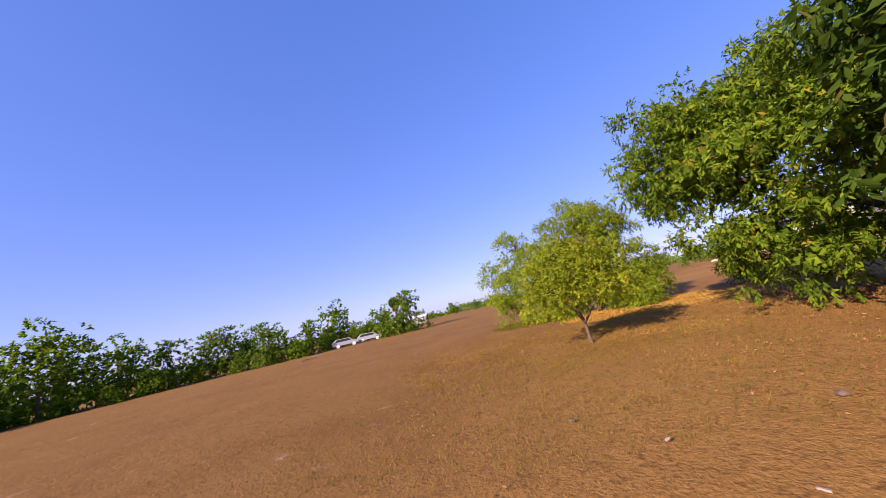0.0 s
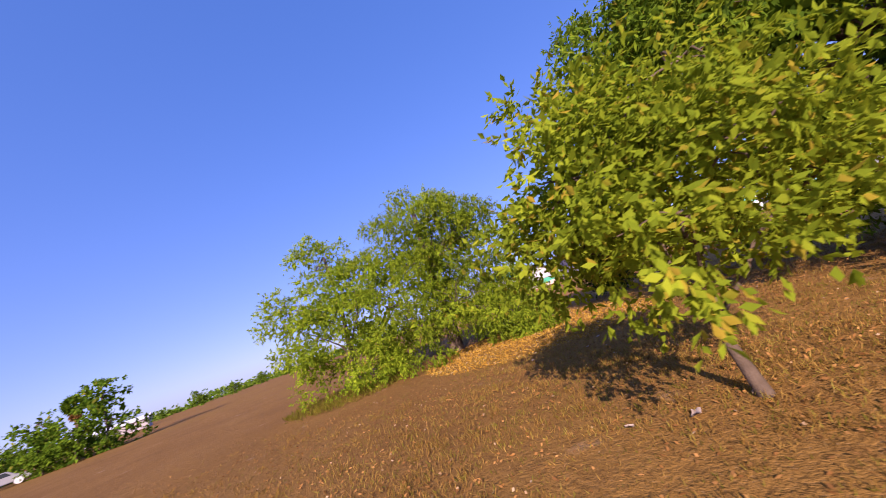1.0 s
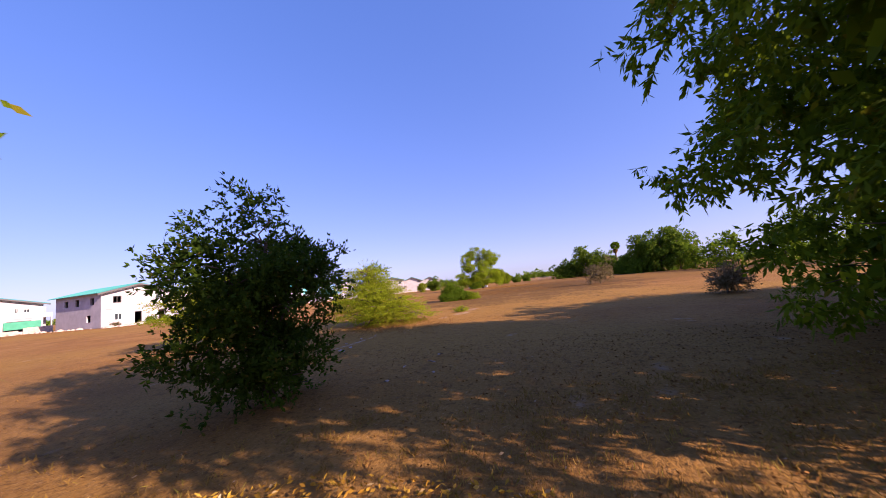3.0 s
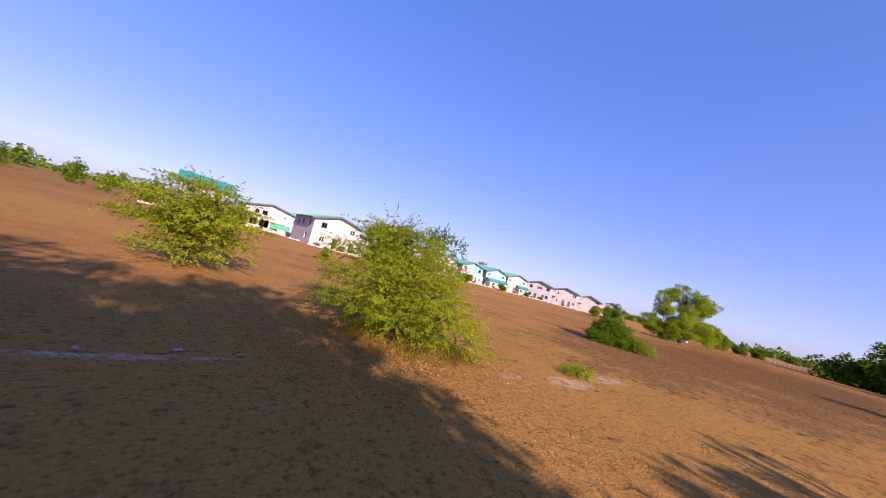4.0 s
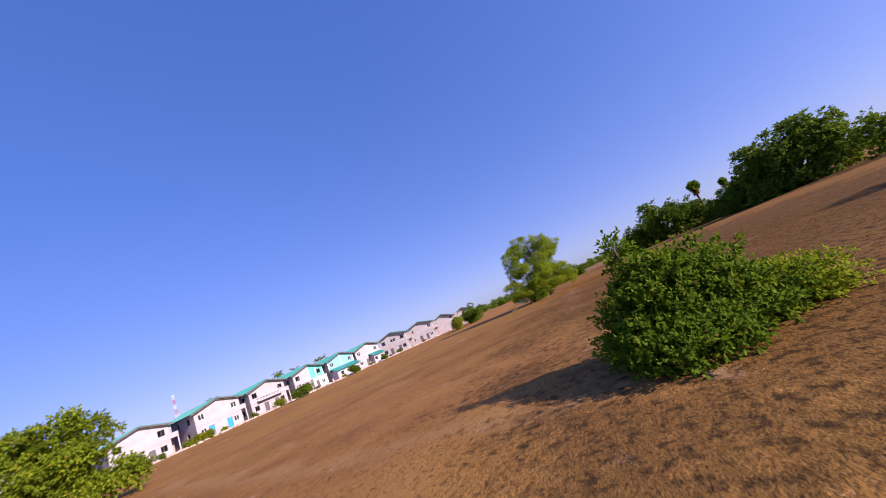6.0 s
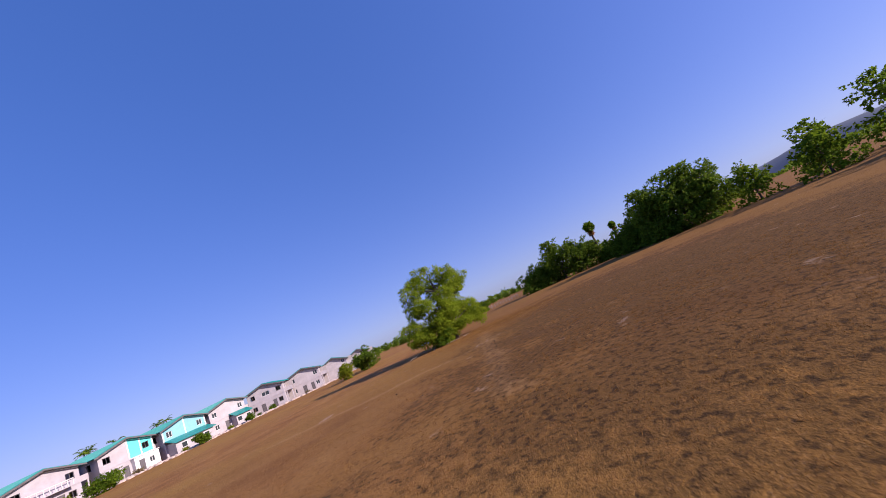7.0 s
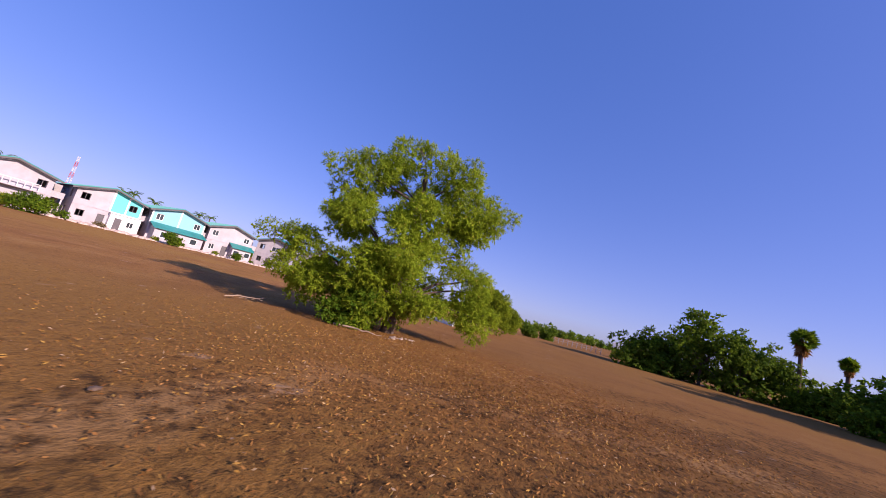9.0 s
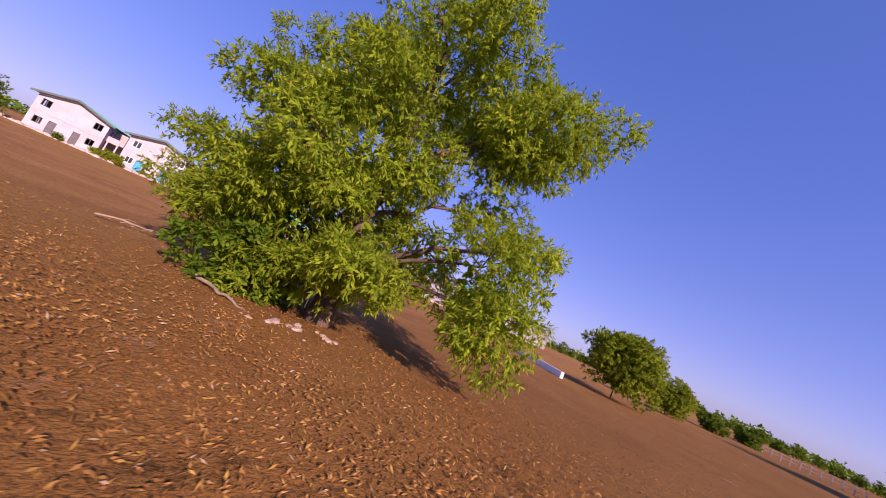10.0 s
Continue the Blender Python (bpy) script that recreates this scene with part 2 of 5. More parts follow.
WALL_BLUE = plain_material("light_blue_paint", (0.24, 0.50, 0.60), 0.7, 0.06, 0.8, 0.1)
DOOR_BLUE = plain_material("blue_door_paint", (0.04, 0.34, 0.60), 0.5, 0.08, 2.0, 0.05)
SHUTTER_GREEN = plain_material("green_sheet", (0.06, 0.34, 0.22), 0.6, 0.15, 1.5, 0.1)
ROOF_TEAL = plain_material("teal_roof_sheet", (0.020, 0.24, 0.23), 0.45, 0.14, 0.9, 0.1, 0.4)
TRIM_DARK = plain_material("dark_fascia", (0.13, 0.12, 0.13), 0.7, 0.2, 2.0, 0.1)
TRIM_WHITE = plain_material("white_frame", (0.75, 0.74, 0.74), 0.5, 0.05, 2.0, 0.0)
RUBBLE = plain_material("rubble", (0.56, 0.44, 0.38), 0.95, 0.3, 4.0, 0.8)
# white car paint, darkened here to imitate the trees' shade
CAR_WHITE_SHADED = plain_material("shaded_white_car_paint", (0.36, 0.36, 0.39), 0.25, 0.03, 1.0, 0.0, 0.5)
RUBBER = plain_material("black_rubber", (0.03, 0.03, 0.03), 0.8, 0.1, 4.0, 0.0)
MAST_RED = plain_material("red_mast_paint", (0.55, 0.08, 0.06), 0.6, 0.1, 1.0, 0.0)
# distance haze is mixed into the hill's blue-grey base colour
HILL = plain_material("haze_tinted_hill_scrub", (0.165, 0.185, 0.21), 0.95, 0.15, 0.01, 0.0, 0.05)


def glass_material():
    m = Nodes("dark_window_glass")
    m.colour((0.04, 0.05, 0.06))
    m.rough(0.08, 0.6)
    return m.mat


GLASS = glass_material()

# ---- builders ----
def empty(name, place, label, category, group="", kind=""):
    ob = new(name)
    ob.empty_display_size = 0.2
    ob.location = place
    return tagged(ob, label, category, group, kind)


def mesh_from(name, verts, faces, material, smooth=False):
    """verts: n x 3 array; faces: n x k array of equal-sided faces."""
    verts, faces = np.asarray(verts, np.float32), np.asarray(faces, np.int32)
    me = bpy.data.meshes.new(name)
    me.vertices.add(len(verts))
    me.vertices.foreach_set("co", verts.ravel())
    me.loops.add(faces.size)
    me.loops.foreach_set("vertex_index", faces.ravel())
    me.polygons.add(len(faces))
    me.polygons.foreach_set("loop_start", np.arange(0, faces.size, faces.shape[1], dtype=np.int32))
    if smooth:
        me.polygons.foreach_set("use_smooth", np.ones(len(faces), bool))
    me.update(calc_edges=True)
    me.materials.append(material)
    return me


def part_arrays(name, verts, faces, material, parent=None, label="", smooth=False):
    ob = new(name, mesh_from(name, verts, faces, material, smooth))
    if parent is not None:
        ob.parent = parent
    return tagged(ob, label)


def part(name, bm, material, parent=None, label="", smooth=False):
    me = bpy.data.meshes.new(name)
    if smooth:
        for f in bm.faces:
            f.smooth = True
    bm.to_mesh(me)
    bm.free()
    me.materials.append(material)
    ob = new(name, me)
    if parent is not None:
        ob.parent = parent
    return tagged(ob, label)


def add_box(bm, x0, y0, z0, x1, y1, z1):
    v = [bm.verts.new(p) for p in ((x0, y0, z0), (x1, y0, z0), (x1, y1, z0), (x0, y1, z0), (x0, y0, z1), (x1, y0, z1), (x1, y1, z1), (x0, y1, z1))]
    for q in ((3, 2, 1, 0), (4, 5, 6, 7), (0, 1, 5, 4), (1, 2, 6, 5), (2, 3, 7, 6), (3, 0, 4, 7)):
        bm.faces.new([v[i] for i in q])


def add_prism(bm, outline, y0, y1):
    """An outline of (x, z) points, drawn out from y0 to y1."""
    a = [bm.verts.new((x, y0, z)) for x, z in outline]
    b = [bm.verts.new((x, y1, z)) for x, z in outline]
    n = len(outline)
    bm.faces.new(a)
    bm.faces.new(b[::-1])
    for i in range(n):
        j = (i + 1) % n
        bm.faces.new((a[j], a[i], b[i], b[j]))


def box_part(name, lo, hi, material, parent, label="", bevel=0.0):
    bm = bmesh.new()
    add_box(bm, *lo, *hi)
    if bevel:
        bmesh.ops.bevel(bm, geom=bm.edges[:], offset=bevel, segments=1, affect="EDGES")
    return part(name, bm, material, parent, label)


def tube(points, radii, sides=7):
    """A tapering pipe along points: its corners and four-sided faces."""
    pts = np.asarray(points, float)
    n = len(pts)
    d = np.gradient(pts, axis=0)
    d /= np.linalg.norm(d, axis=1)[:, None] + 1e-9
    ref = np.where(np.abs(d[:, 2:3]) > 0.9, [[1.0, 0, 0]], [[0, 0, 1.0]])
    a = np.cross(d, ref)
    a /= np.linalg.norm(a, axis=1)[:, None] + 1e-9
    b = np.cross(d, a)
    ang = np.linspace(0, 2 * np.pi, sides, endpoint=False)
    ring = np.cos(ang)[None, :, None] * a[:, None] + np.sin(ang)[None, :, None] * b[:, None]
    v = (pts[:, None] + ring * np.asarray(radii)[:, None, None]).reshape(-1, 3)
    i, j = np.meshgrid(np.arange(n - 1), np.arange(sides), indexing="ij")
    k = (j + 1) % sides
    f = np.stack([i * sides + j, i * sides + k, (i + 1) * sides + k, (i + 1) * sides + j], -1).reshape(-1, 4)
    return v, f


def join(pieces):
    verts, faces, at = [], [], 0
    for v, f in pieces:
        verts.append(v)
        faces.append(f + at)
        at += len(v)
    return np.concatenate(verts), np.concatenate(faces)


def unit(v):
    return v / (np.linalg.norm(v, axis=-1, keepdims=True) + 1e-9)


def bend(rng, a, b, n, sag, jitter):
    """A limb's line from a to b, arched by sag, slightly crooked."""
    s = np.linspace(0, 1, n)[:, None]
    p = np.asarray(a) * (1 - s) + np.asarray(b) * s
    p[:, 2] += (np.sin(np.pi * s) * sag)[:, 0]
    p[1:-1] += rng.normal(0, jitter, (n - 2, 3))
    return p


def leaves(rng, base, way, length, width, fold=0.25, curl=0.0, face=None):
    """One four-cornered, folded leaf at each base along each way, its upper side to face."""
    n = len(base)
    way = unit(way)
    side = unit(np.cross(way, rng.normal(0, 1, (n, 3)) if face is None else face + rng.normal(0, 0.45, (n, 3))))
    up = np.cross(side, way)
    ln = (length * rng.uniform(0.65, 1.25, n))[:, None]
    wd = (width * rng.uniform(0.7, 1.2, n))[:, None]
    mid = base + way * ln * 0.5
    tip = base + way * ln - up * ln * curl
    v = np.stack([base, mid + side * wd * 0.5 - up * wd * fold, tip, mid - side * wd * 0.5 - up * wd * fold], 1).reshape(-1, 3)
    k = np.arange(n)[:, None] * 4
    return v, np.concatenate([k + [0, 1, 2], k + [0, 2, 3]])


def crown(rng, lobes, sprays, per, spray_len, length, width, droop=0.3, shell=(0.62, 1.05), rough=0.3, outward=0.8, clumps=0, clump=0.55, flat=1.0, tier=0.75):
    """Foliage of many sprays of leaves in and on lobes of (x, y, z, rx, ry, rz)."""
    lob = np.asarray(lobes, float)
    area = (lob[:, 3] * lob[:, 4] + lob[:, 3] * lob[:, 5] + lob[:, 4] * lob[:, 5])
    pick = rng.choice(len(lob), sprays, p=area / area.sum())
    d = unit(rng.normal(0, 1, (sprays, 3)))
    ph = rng.uniform(0, 6.28, (len(lob), 3))[pick]
    wave = np.sin(d[:, 0] * 5.1 + ph[:, 0]) + np.sin(d[:, 1] * 6.3 + ph[:, 1]) + np.sin(d[:, 2] * 5.7 + ph[:, 2])
    r = rng.uniform(shell[0] ** 2, shell[1] ** 2, sprays) ** 0.5 * (1 + rough * wave / 3)
    p = lob[pick, :3] + d * lob[pick, 3:] * r[:, None]
    if clumps:
        # gather the sprays into rounded tufts seated on the lobes
        c, cd = p[:clumps], d[:clumps]
        size = clump * rng.uniform(0.6, 1.3, clumps)
        k = rng.choice(clumps, sprays, p=size**2 / (size**2).sum())
        d = unit(rng.normal(0, 1, (sprays, 3)) + cd[k] * 0.6 + np.array([0, 0, 0.35]))
        p = c[k] + d * [1, 1, tier] * (size[k] * rng.uniform(0.35, 1.05, sprays) ** 0.5)[:, None]
    keep = p[:, 2] > 0.04
    p, d = p[keep], d[keep]
    axis = unit(d * outward + rng.normal(0, 0.55, d.shape) + np.array([0, 0, -droop]))
    axis = unit(axis * [1, 1, flat])
    s = rng.uniform(0, 1, (len(p), per))
    at = p[:, None] + axis[:, None] * (s * spray_len)[..., None]
    at[..., 2] -= droop * 0.35 * spray_len * s**2
    way = axis[:, None] * 0.7 + rng.normal(0, 0.6, at.shape) + np.array([0, 0, -droop])
    at, way = at.reshape(-1, 3), way.reshape(-1, 3)
    ok = at[:, 2] > 0.03
    face = np.repeat(d[:, None] + np.array([0, 0, 0.5]), per, axis=1).reshape(-1, 3)
    return leaves(rng, at[ok], way[ok], length, width, curl=droop * 0.3, face=face[ok])


def skeleton_of(rng, lobes, trunk, radius, twigs=4, twig_r=0.018):
    """Trunk, a limb to each lobe, and twigs within it. trunk: points from the foot up."""
    trunk = np.asarray(trunk, float)
    rad = np.linspace(radius, radius * 0.4, len(trunk))
    rad[0] *= 1.35
    pieces = [tube(trunk, rad, 9)]
    limbs = []
    for lx, ly, lz, rx, ry, rz in lobes:
        c = np.array([lx, ly, lz])
        near = trunk[1:][np.argmin(np.linalg.norm(trunk[1:] - (c - [0, 0, 0.45 * np.hypot(lx - trunk[0, 0], ly - trunk[0, 1]) + 0.4]), axis=1))]
        ln = np.linalg.norm(c - near)
        r0 = min(radius * 0.5, 0.02 + 0.016 * ln)
        limbs.append(tube(bend(rng, near, c, 7, 0.06 * ln, 0.022 * ln / 2), np.linspace(r0, r0 * 0.35, 7), 6))
        for _ in range(twigs):
            d = unit(rng.normal(0, 1, 3)) * [rx, ry, rz] * rng.uniform(0.6, 0.95)
            limbs.append(tube(bend(rng, c, c + d, 4, 0.05, 0.06), np.linspace(twig_r, twig_r * 0.4, 4), 4))
    return join(pieces), join(limbs)


def tree(name, place, lobes, trunk, radius, leaf, label, group="", sprays=3000, per=12, spray_len=0.45, length=0.14, width=0.05,
         droop=0.3, seed=1, bark=None, shell=(0.62, 1.05), rough=0.3, twigs=4, outward=0.8, category="tree", crown_label="", clumps=0, clump=0.55, flat=1.0, core=0, tier=0.75):
    rng = np.random.default_rng(seed)
    ob = empty(name, place, label, category, group)
    stem, limbs = skeleton_of(rng, lobes, trunk, radius, twigs)
    part_arrays("trunk", *stem, bark or BARK, ob, smooth=True)
    part_arrays("limb", *limbs, bark or BARK, ob, smooth=True)
    outer = crown(rng, lobes, sprays, per, spray_len, length, width, droop, shell, rough, outward, clumps, clump, flat, tier)
    if core:
        # large shaded leaves deep inside, which close the crown
        inner = crown(rng, lobes, core, 4, spray_len * 0.5, length * 1.9, length * 1.3, droop, (0.05, 0.5), 0.0)
        outer = join([outer, inner])
    part_arrays("crown", *outer, leaf, ob, crown_label)
    return ob


def lobes_round(rng, n, r, h, low, squash=0.8, size=(0.35, 0.55)):
    """n lobes filling a rounded crown of radius r between the heights low and h."""
    out = []
    mid, half = (h + low) / 2, (h - low) / 2
    for i in range(n):
        d = unit(rng.normal(0, 1, 3))
        s = rng.uniform(*size) * r
        q = rng.uniform(0.35, 1.0) ** 0.5
        out.append((d[0] * (r - s) * q, d[1] * (r - s) * q, mid + d[2] * max(half - s * squash, 0.1) * q, s, s, s * squash))
    return out


def facade(w, top, openings, y0, y1, bm):
    """A wall from -w/2 to w/2 in one piece, with openings (x0, z0, x1, z1) right through it."""
    xs = sorted({-w / 2, w / 2, *(o[0] for o in openings), *(o[2] for o in openings)})
    zs = sorted({0.0, top, *(o[1] for o in openings), *(o[3] for o in openings)})
    made = {}

    def at(i, j, y):
        if (i, j, y) not in made:
            made[i, j, y] = bm.verts.new((xs[i], y, zs[j]))
        return made[i, j, y]

    def solid(i, j):
        if not (0 <= i < len(xs) - 1 and 0 <= j < len(zs) - 1):
            return False
        cx, cz = (xs[i] + xs[i + 1]) / 2, (zs[j] + zs[j + 1]) / 2
        return not any(o[0] < cx < o[2] and o[1] < cz < o[3] for o in openings)

    for i in range(len(xs) - 1):
        for j in range(len(zs) - 1):
            if not solid(i, j):
                continue
            c = ((i, j), (i + 1, j), (i + 1, j + 1), (i, j + 1))
            bm.faces.new([at(*k, y0) for k in c])
            bm.faces.new([at(*k, y1) for k in reversed(c)])
            for (a, b), (di, dj) in zip(((0, 1), (1, 2), (2, 3), (3, 0)), ((0, -1), (1, 0), (0, 1), (-1, 0))):
                if not solid(i + di, j + dj):
                    bm.faces.new((at(*c[b], y0), at(*c[a], y0), at(*c[a], y1), at(*c[b], y1)))

# ---- ground ----
def ground_sheet():
    def line(a, b, step):
        core = list(np.arange(a, b + step, step))
        out, s = [], step
        p = b
        while p < 3200:
            s *= 1.35
            p += s
            out.append(p)
        left, s, p = [], step, a
        while p > -3200:
            s *= 1.35
            p -= s
            left.append(p)
        return np.array(left[::-1] + core + out)

    xs, ys = line(-60, 85, 0.8), line(-60, 62, 0.8)
    gx, gy = np.meshgrid(xs, ys, indexing="ij")
    gz = 0.03 * np.sin(gx * 0.9 + 1.3 * np.sin(gy * 0.31)) * np.sin(gy * 0.8 + np.sin(gx * 0.43)) + 0.02 * np.sin(gx * 2.3 + gy * 1.7) - 0.02
    far = np.maximum(np.abs(gx), np.abs(gy))
    gz = np.where(far > 100, -0.03, gz)
    v = np.stack([gx, gy, gz], -1).reshape(-1, 3)
    n, m = len(xs), len(ys)
    i, j = np.meshgrid(np.arange(n - 1), np.arange(m - 1), indexing="ij")
    f = np.stack([i * m + j, (i + 1) * m + j, (i + 1) * m + j + 1, i * m + j + 1], -1).reshape(-1, 4)
    ob = part_arrays("ground", v, f, GROUND, smooth=True)
    tagged(ob, "dry reddish-brown field of short parched grass and bare soil", "ground", kind="structure")


ground_sheet()


def hill(name, x, y, length, height, turn, seed):
    rng = np.random.default_rng(seed)
    u, w = np.meshgrid(np.linspace(-1, 1, 40), np.linspace(-1, 1, 12), indexing="ij")
    ph = rng.uniform(0, 6, 4)
    prof = (1 - u**2) * (0.75 + 0.18 * np.sin(u * 5 + ph[0]) + 0.09 * np.sin(u * 11 + ph[1]) + 0.04 * np.sin(u * 23 + ph[2]))
    z = prof * (1 - w**2) * height - 2
    c, s = math.cos(turn), math.sin(turn)
    px, py = u * length / 2, w * height * 2.5
    v = np.stack([x + px * c - py * s, y + px * s + py * c, z], -1).reshape(-1, 3)
    i, j = np.meshgrid(np.arange(39), np.arange(11), indexing="ij")
    f = np.stack([i * 12 + j, (i + 1) * 12 + j, (i + 1) * 12 + j + 1, i * 12 + j + 1], -1).reshape(-1, 4)
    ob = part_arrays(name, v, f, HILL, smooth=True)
    tagged(ob, "wooded hill on the horizon, tinted blue-grey for haze", "hill", kind="structure")


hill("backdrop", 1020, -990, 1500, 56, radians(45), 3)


# ---- houses ----
def window(parent, x0, z0, x1, z1, y, glazed=True, name="window"):
    """A frame with a mullion, set back in its opening, and its panes."""
    bm = bmesh.new()
    t = 0.07
    for q in ((x0, z0, x0 + t, z1), (x1 - t, z0, x1, z1), (x0 + t, z0, x1 - t, z0 + t), (x0 + t, z1 - t, x1 - t, z1), ((x0 + x1) / 2 - t / 2, z0 + t, (x0 + x1) / 2 + t / 2, z1 - t)):
        add_box(bm, q[0], y + 0.06, q[1], q[2], y + 0.12, q[3])
    fr = part(name, bm, TRIM_WHITE if glazed else TRIM_DARK, parent)
    if glazed:
        for a, b in ((x0 + t, (x0 + x1) / 2 - t / 2), ((x0 + x1) / 2 + t / 2, x1 - t)):
            bm = bmesh.new()
            add_box(bm, a, y + 0.08, z0 + t, b, y + 0.10, z1 - t)
            part("pane", bm, GLASS, fr)


def door(parent, x0, x1, top, y, mat):
    bm = bmesh.new()
    add_box(bm, x0 + 0.03, y + 0.06, 0.02, x1 - 0.03, y + 0.11, top - 0.03)
    for za, zb in ((0.2, 0.95), (1.1, top - 0.2)):
        add_box(bm, x0 + 0.16, y + 0.045, za, x1 - 0.16, y + 0.06, zb)
    d = part("door", bm, mat, parent)
    bm = bmesh.new()
    add_box(bm, x1 - 0.16, y + 0.0, 1.0, x1 - 0.10, y + 0.06, 1.12)
    part("handle", bm, TRIM_DARK, d)


def ribbed_sheet(bm, ridge_at, eave_at, a, b):
    """One roof sheet from ridge to eave, with raised ribs across its run from a to b."""
    stops, k = [(a, 0.08)], a + 0.3
    while k + 0.1 < b:
        stops += [(k, 0.08), (k + 0.02, 0.14), (k + 0.08, 0.14), (k + 0.1, 0.08)]
        k += 0.6
    stops.append((b, 0.08))
    top = [(bm.verts.new(Vector(ridge_at(q)) + Vector((0, 0, h))), bm.verts.new(Vector(eave_at(q)) + Vector((0, 0, h)))) for q, h in stops]
    low = [(bm.verts.new(ridge_at(q)), bm.verts.new(eave_at(q))) for q in (a, b)]
    for p, q in zip(top, top[1:]):
        bm.faces.new((p[0], p[1], q[1], q[0]))
    bm.faces.new((low[0][0], low[1][0], low[1][1], low[0][1]))
    bm.faces.new((low[0][0], low[0][1], top[0][1], top[0][0]))
    bm.faces.new((low[1][1], low[1][0], top[-1][0], top[-1][1]))
    for i in (0, 1):
        bm.faces.new([low[0][i]] + [t[i] for t in top] + [low[1][i]])


def gable_house(x, y, w, label, wall=None, upper=None, depth=14.0, eave=5.5, ridge=6.75, turn=0.0, doors=(), wins=(), lean=None, balcony=False, raw=True, upper_from=-9.0, upper_to=9.0, green=False, annex=False):
    """A two-storey house whose low gable looks towards -y over the field; roof sheets slope to either side."""
    ob = empty("house", (x, y, 0), label, "house", "row of new houses")
    ob.rotation_euler.z = turn
    wall = wall or WALL_WHITE
    over, t = 0.75, 0.22
    holes = [(a, b, c, d) for a, b, c, d, _ in wins] + [(a, 0.0, b, top) for a, b, top, _ in doors]
    bm = bmesh.new()
    facade(w, eave, holes, 0.0, t, bm)
    add_prism(bm, [(-w / 2, eave), (w / 2, eave), (0, ridge)], 0.0, t)
    part("front_wall", bm, wall, ob)
    bm = bmesh.new()
    add_box(bm, -w / 2, depth - t, 0, w / 2, depth, eave)
    add_prism(bm, [(-w / 2, eave), (w / 2, eave), (0, ridge)], depth - t, depth)
    part("back_wall", bm, wall, ob)
    side_holes = [q for q in ((2.0, 3.7, 3.2, 4.8), (6.5, 3.7, 7.7, 4.8), (3.0, 1.0, 4.2, 2.1), (10.0, 3.7, 11.2, 4.8)) if q[2] < depth - 0.6]
    for s in (-1, 1):
        bm = bmesh.new()
        facade(depth - 2 * t, eave, [(a - depth / 2, b, c - depth / 2, d) for a, b, c, d in side_holes], -t / 2, t / 2, bm)
        bmesh.ops.transform(bm, matrix=Matrix.Translation((s * (w / 2 - t / 2), depth / 2, 0)) @ Matrix.Rotation(radians(90), 4, "Z"), verts=bm.verts)
        part("side_wall", bm, WALL_RAW if raw else wall, ob)
    bm = bmesh.new()
    add_box(bm, -w / 2 + t, t, 2.75, w / 2 - t, depth - t, 2.95)
    part("floor_slab", bm, WALL_GREY, ob)
    # roof: two sheets with standing ribs, and a dark fascia along the gable
    slope = (ridge - eave) / (w / 2)
    for s in (-1, 1):
        bm = bmesh.new()
        e = w / 2 + over
        z_e, z_r = eave - over * slope + 0.05, ridge + 0.05
        ribbed_sheet(bm, lambda y: (0.0, y, z_r), lambda y: (s * e, y, z_e), -over, depth + over)
        bmesh.ops.recalc_face_normals(bm, faces=bm.faces)
        part("roof", bm, ROOF_TEAL, ob, "teal ribbed roof sheet")
        bm = bmesh.new()
        q = [(0.0, z_r - 0.26), (s * e, z_e - 0.26), (s * e, z_e - 0.01), (0.0, z_r - 0.01)]
        add_prism(bm, q, -over - 0.05, -over)
        bmesh.ops.recalc_face_normals(bm, faces=bm.faces)
        part("fascia", bm, TRIM_DARK, ob)
    for a, b, c, d, g in wins:
        window(ob, a, b, c, d, 0.0, g)
    for a, b, top, m in doors:
        if m is not None:
            door(ob, a, b, top, 0.0, m)
    # floor band, plinth
    bm = bmesh.new()
    xs = [-w / 2] + sorted(v for a, b, c, d, _ in wins if b < 2.95 < d for v in (a, c)) + [w / 2]
    for a, b in zip(xs[::2], xs[1::2]):
        add_box(bm, a, -0.06, 2.8, b, -0.003, 2.98)
    part("band", bm, WALL_RAW, ob)
    if upper is not None:
        # painted upper panels, a few millimetres proud of the wall, with pale strips between them
        z_at = lambda q: ridge - abs(q) * slope - 0.06  # noqa: E731
        lo, hi = max(-w / 2, upper_from), min(w / 2, upper_to)
        cuts = [lo] + sorted(v for a, b, c, d, _ in wins if b > 3.0 and lo < a < hi for v in (a, c)) + [hi]
        for a, b in zip(cuts, cuts[1:]):
            low = 3.02
            win = [q for q in wins if q[1] > 3.0 and abs(q[0] - a) < 1e-6 and abs(q[2] - b) < 1e-6]
            if win:
                box_part("painted_panel", (a, -0.012, 3.02), (b, -0.004, win[0][1]), upper, ob)
                low = win[0][3]
            mids = [a] + ([0.0] if a < 0 < b else []) + [b]
            for p, q in zip(mids, mids[1:]):
                bm = bmesh.new()
                add_prism(bm, [(p, low), (q, low), (q, z_at(q)), (p, z_at(p))], -0.012, -0.004)
                bmesh.ops.recalc_face_normals(bm, faces=bm.faces)
                part("painted_panel", bm, upper, ob)
        for q in (lo, (lo + hi) / 2, hi):
            if any(a - 0.1 < q < c + 0.1 for a, b, c, d, _ in wins if b > 3.0):
                continue
            bm = bmesh.new()
            add_box(bm, q - 0.12, -0.05, 3.0, q + 0.12, -0.013, z_at(abs(q) + 0.12) - 0.05)
            part("pilaster", bm, TRIM_WHITE, ob)
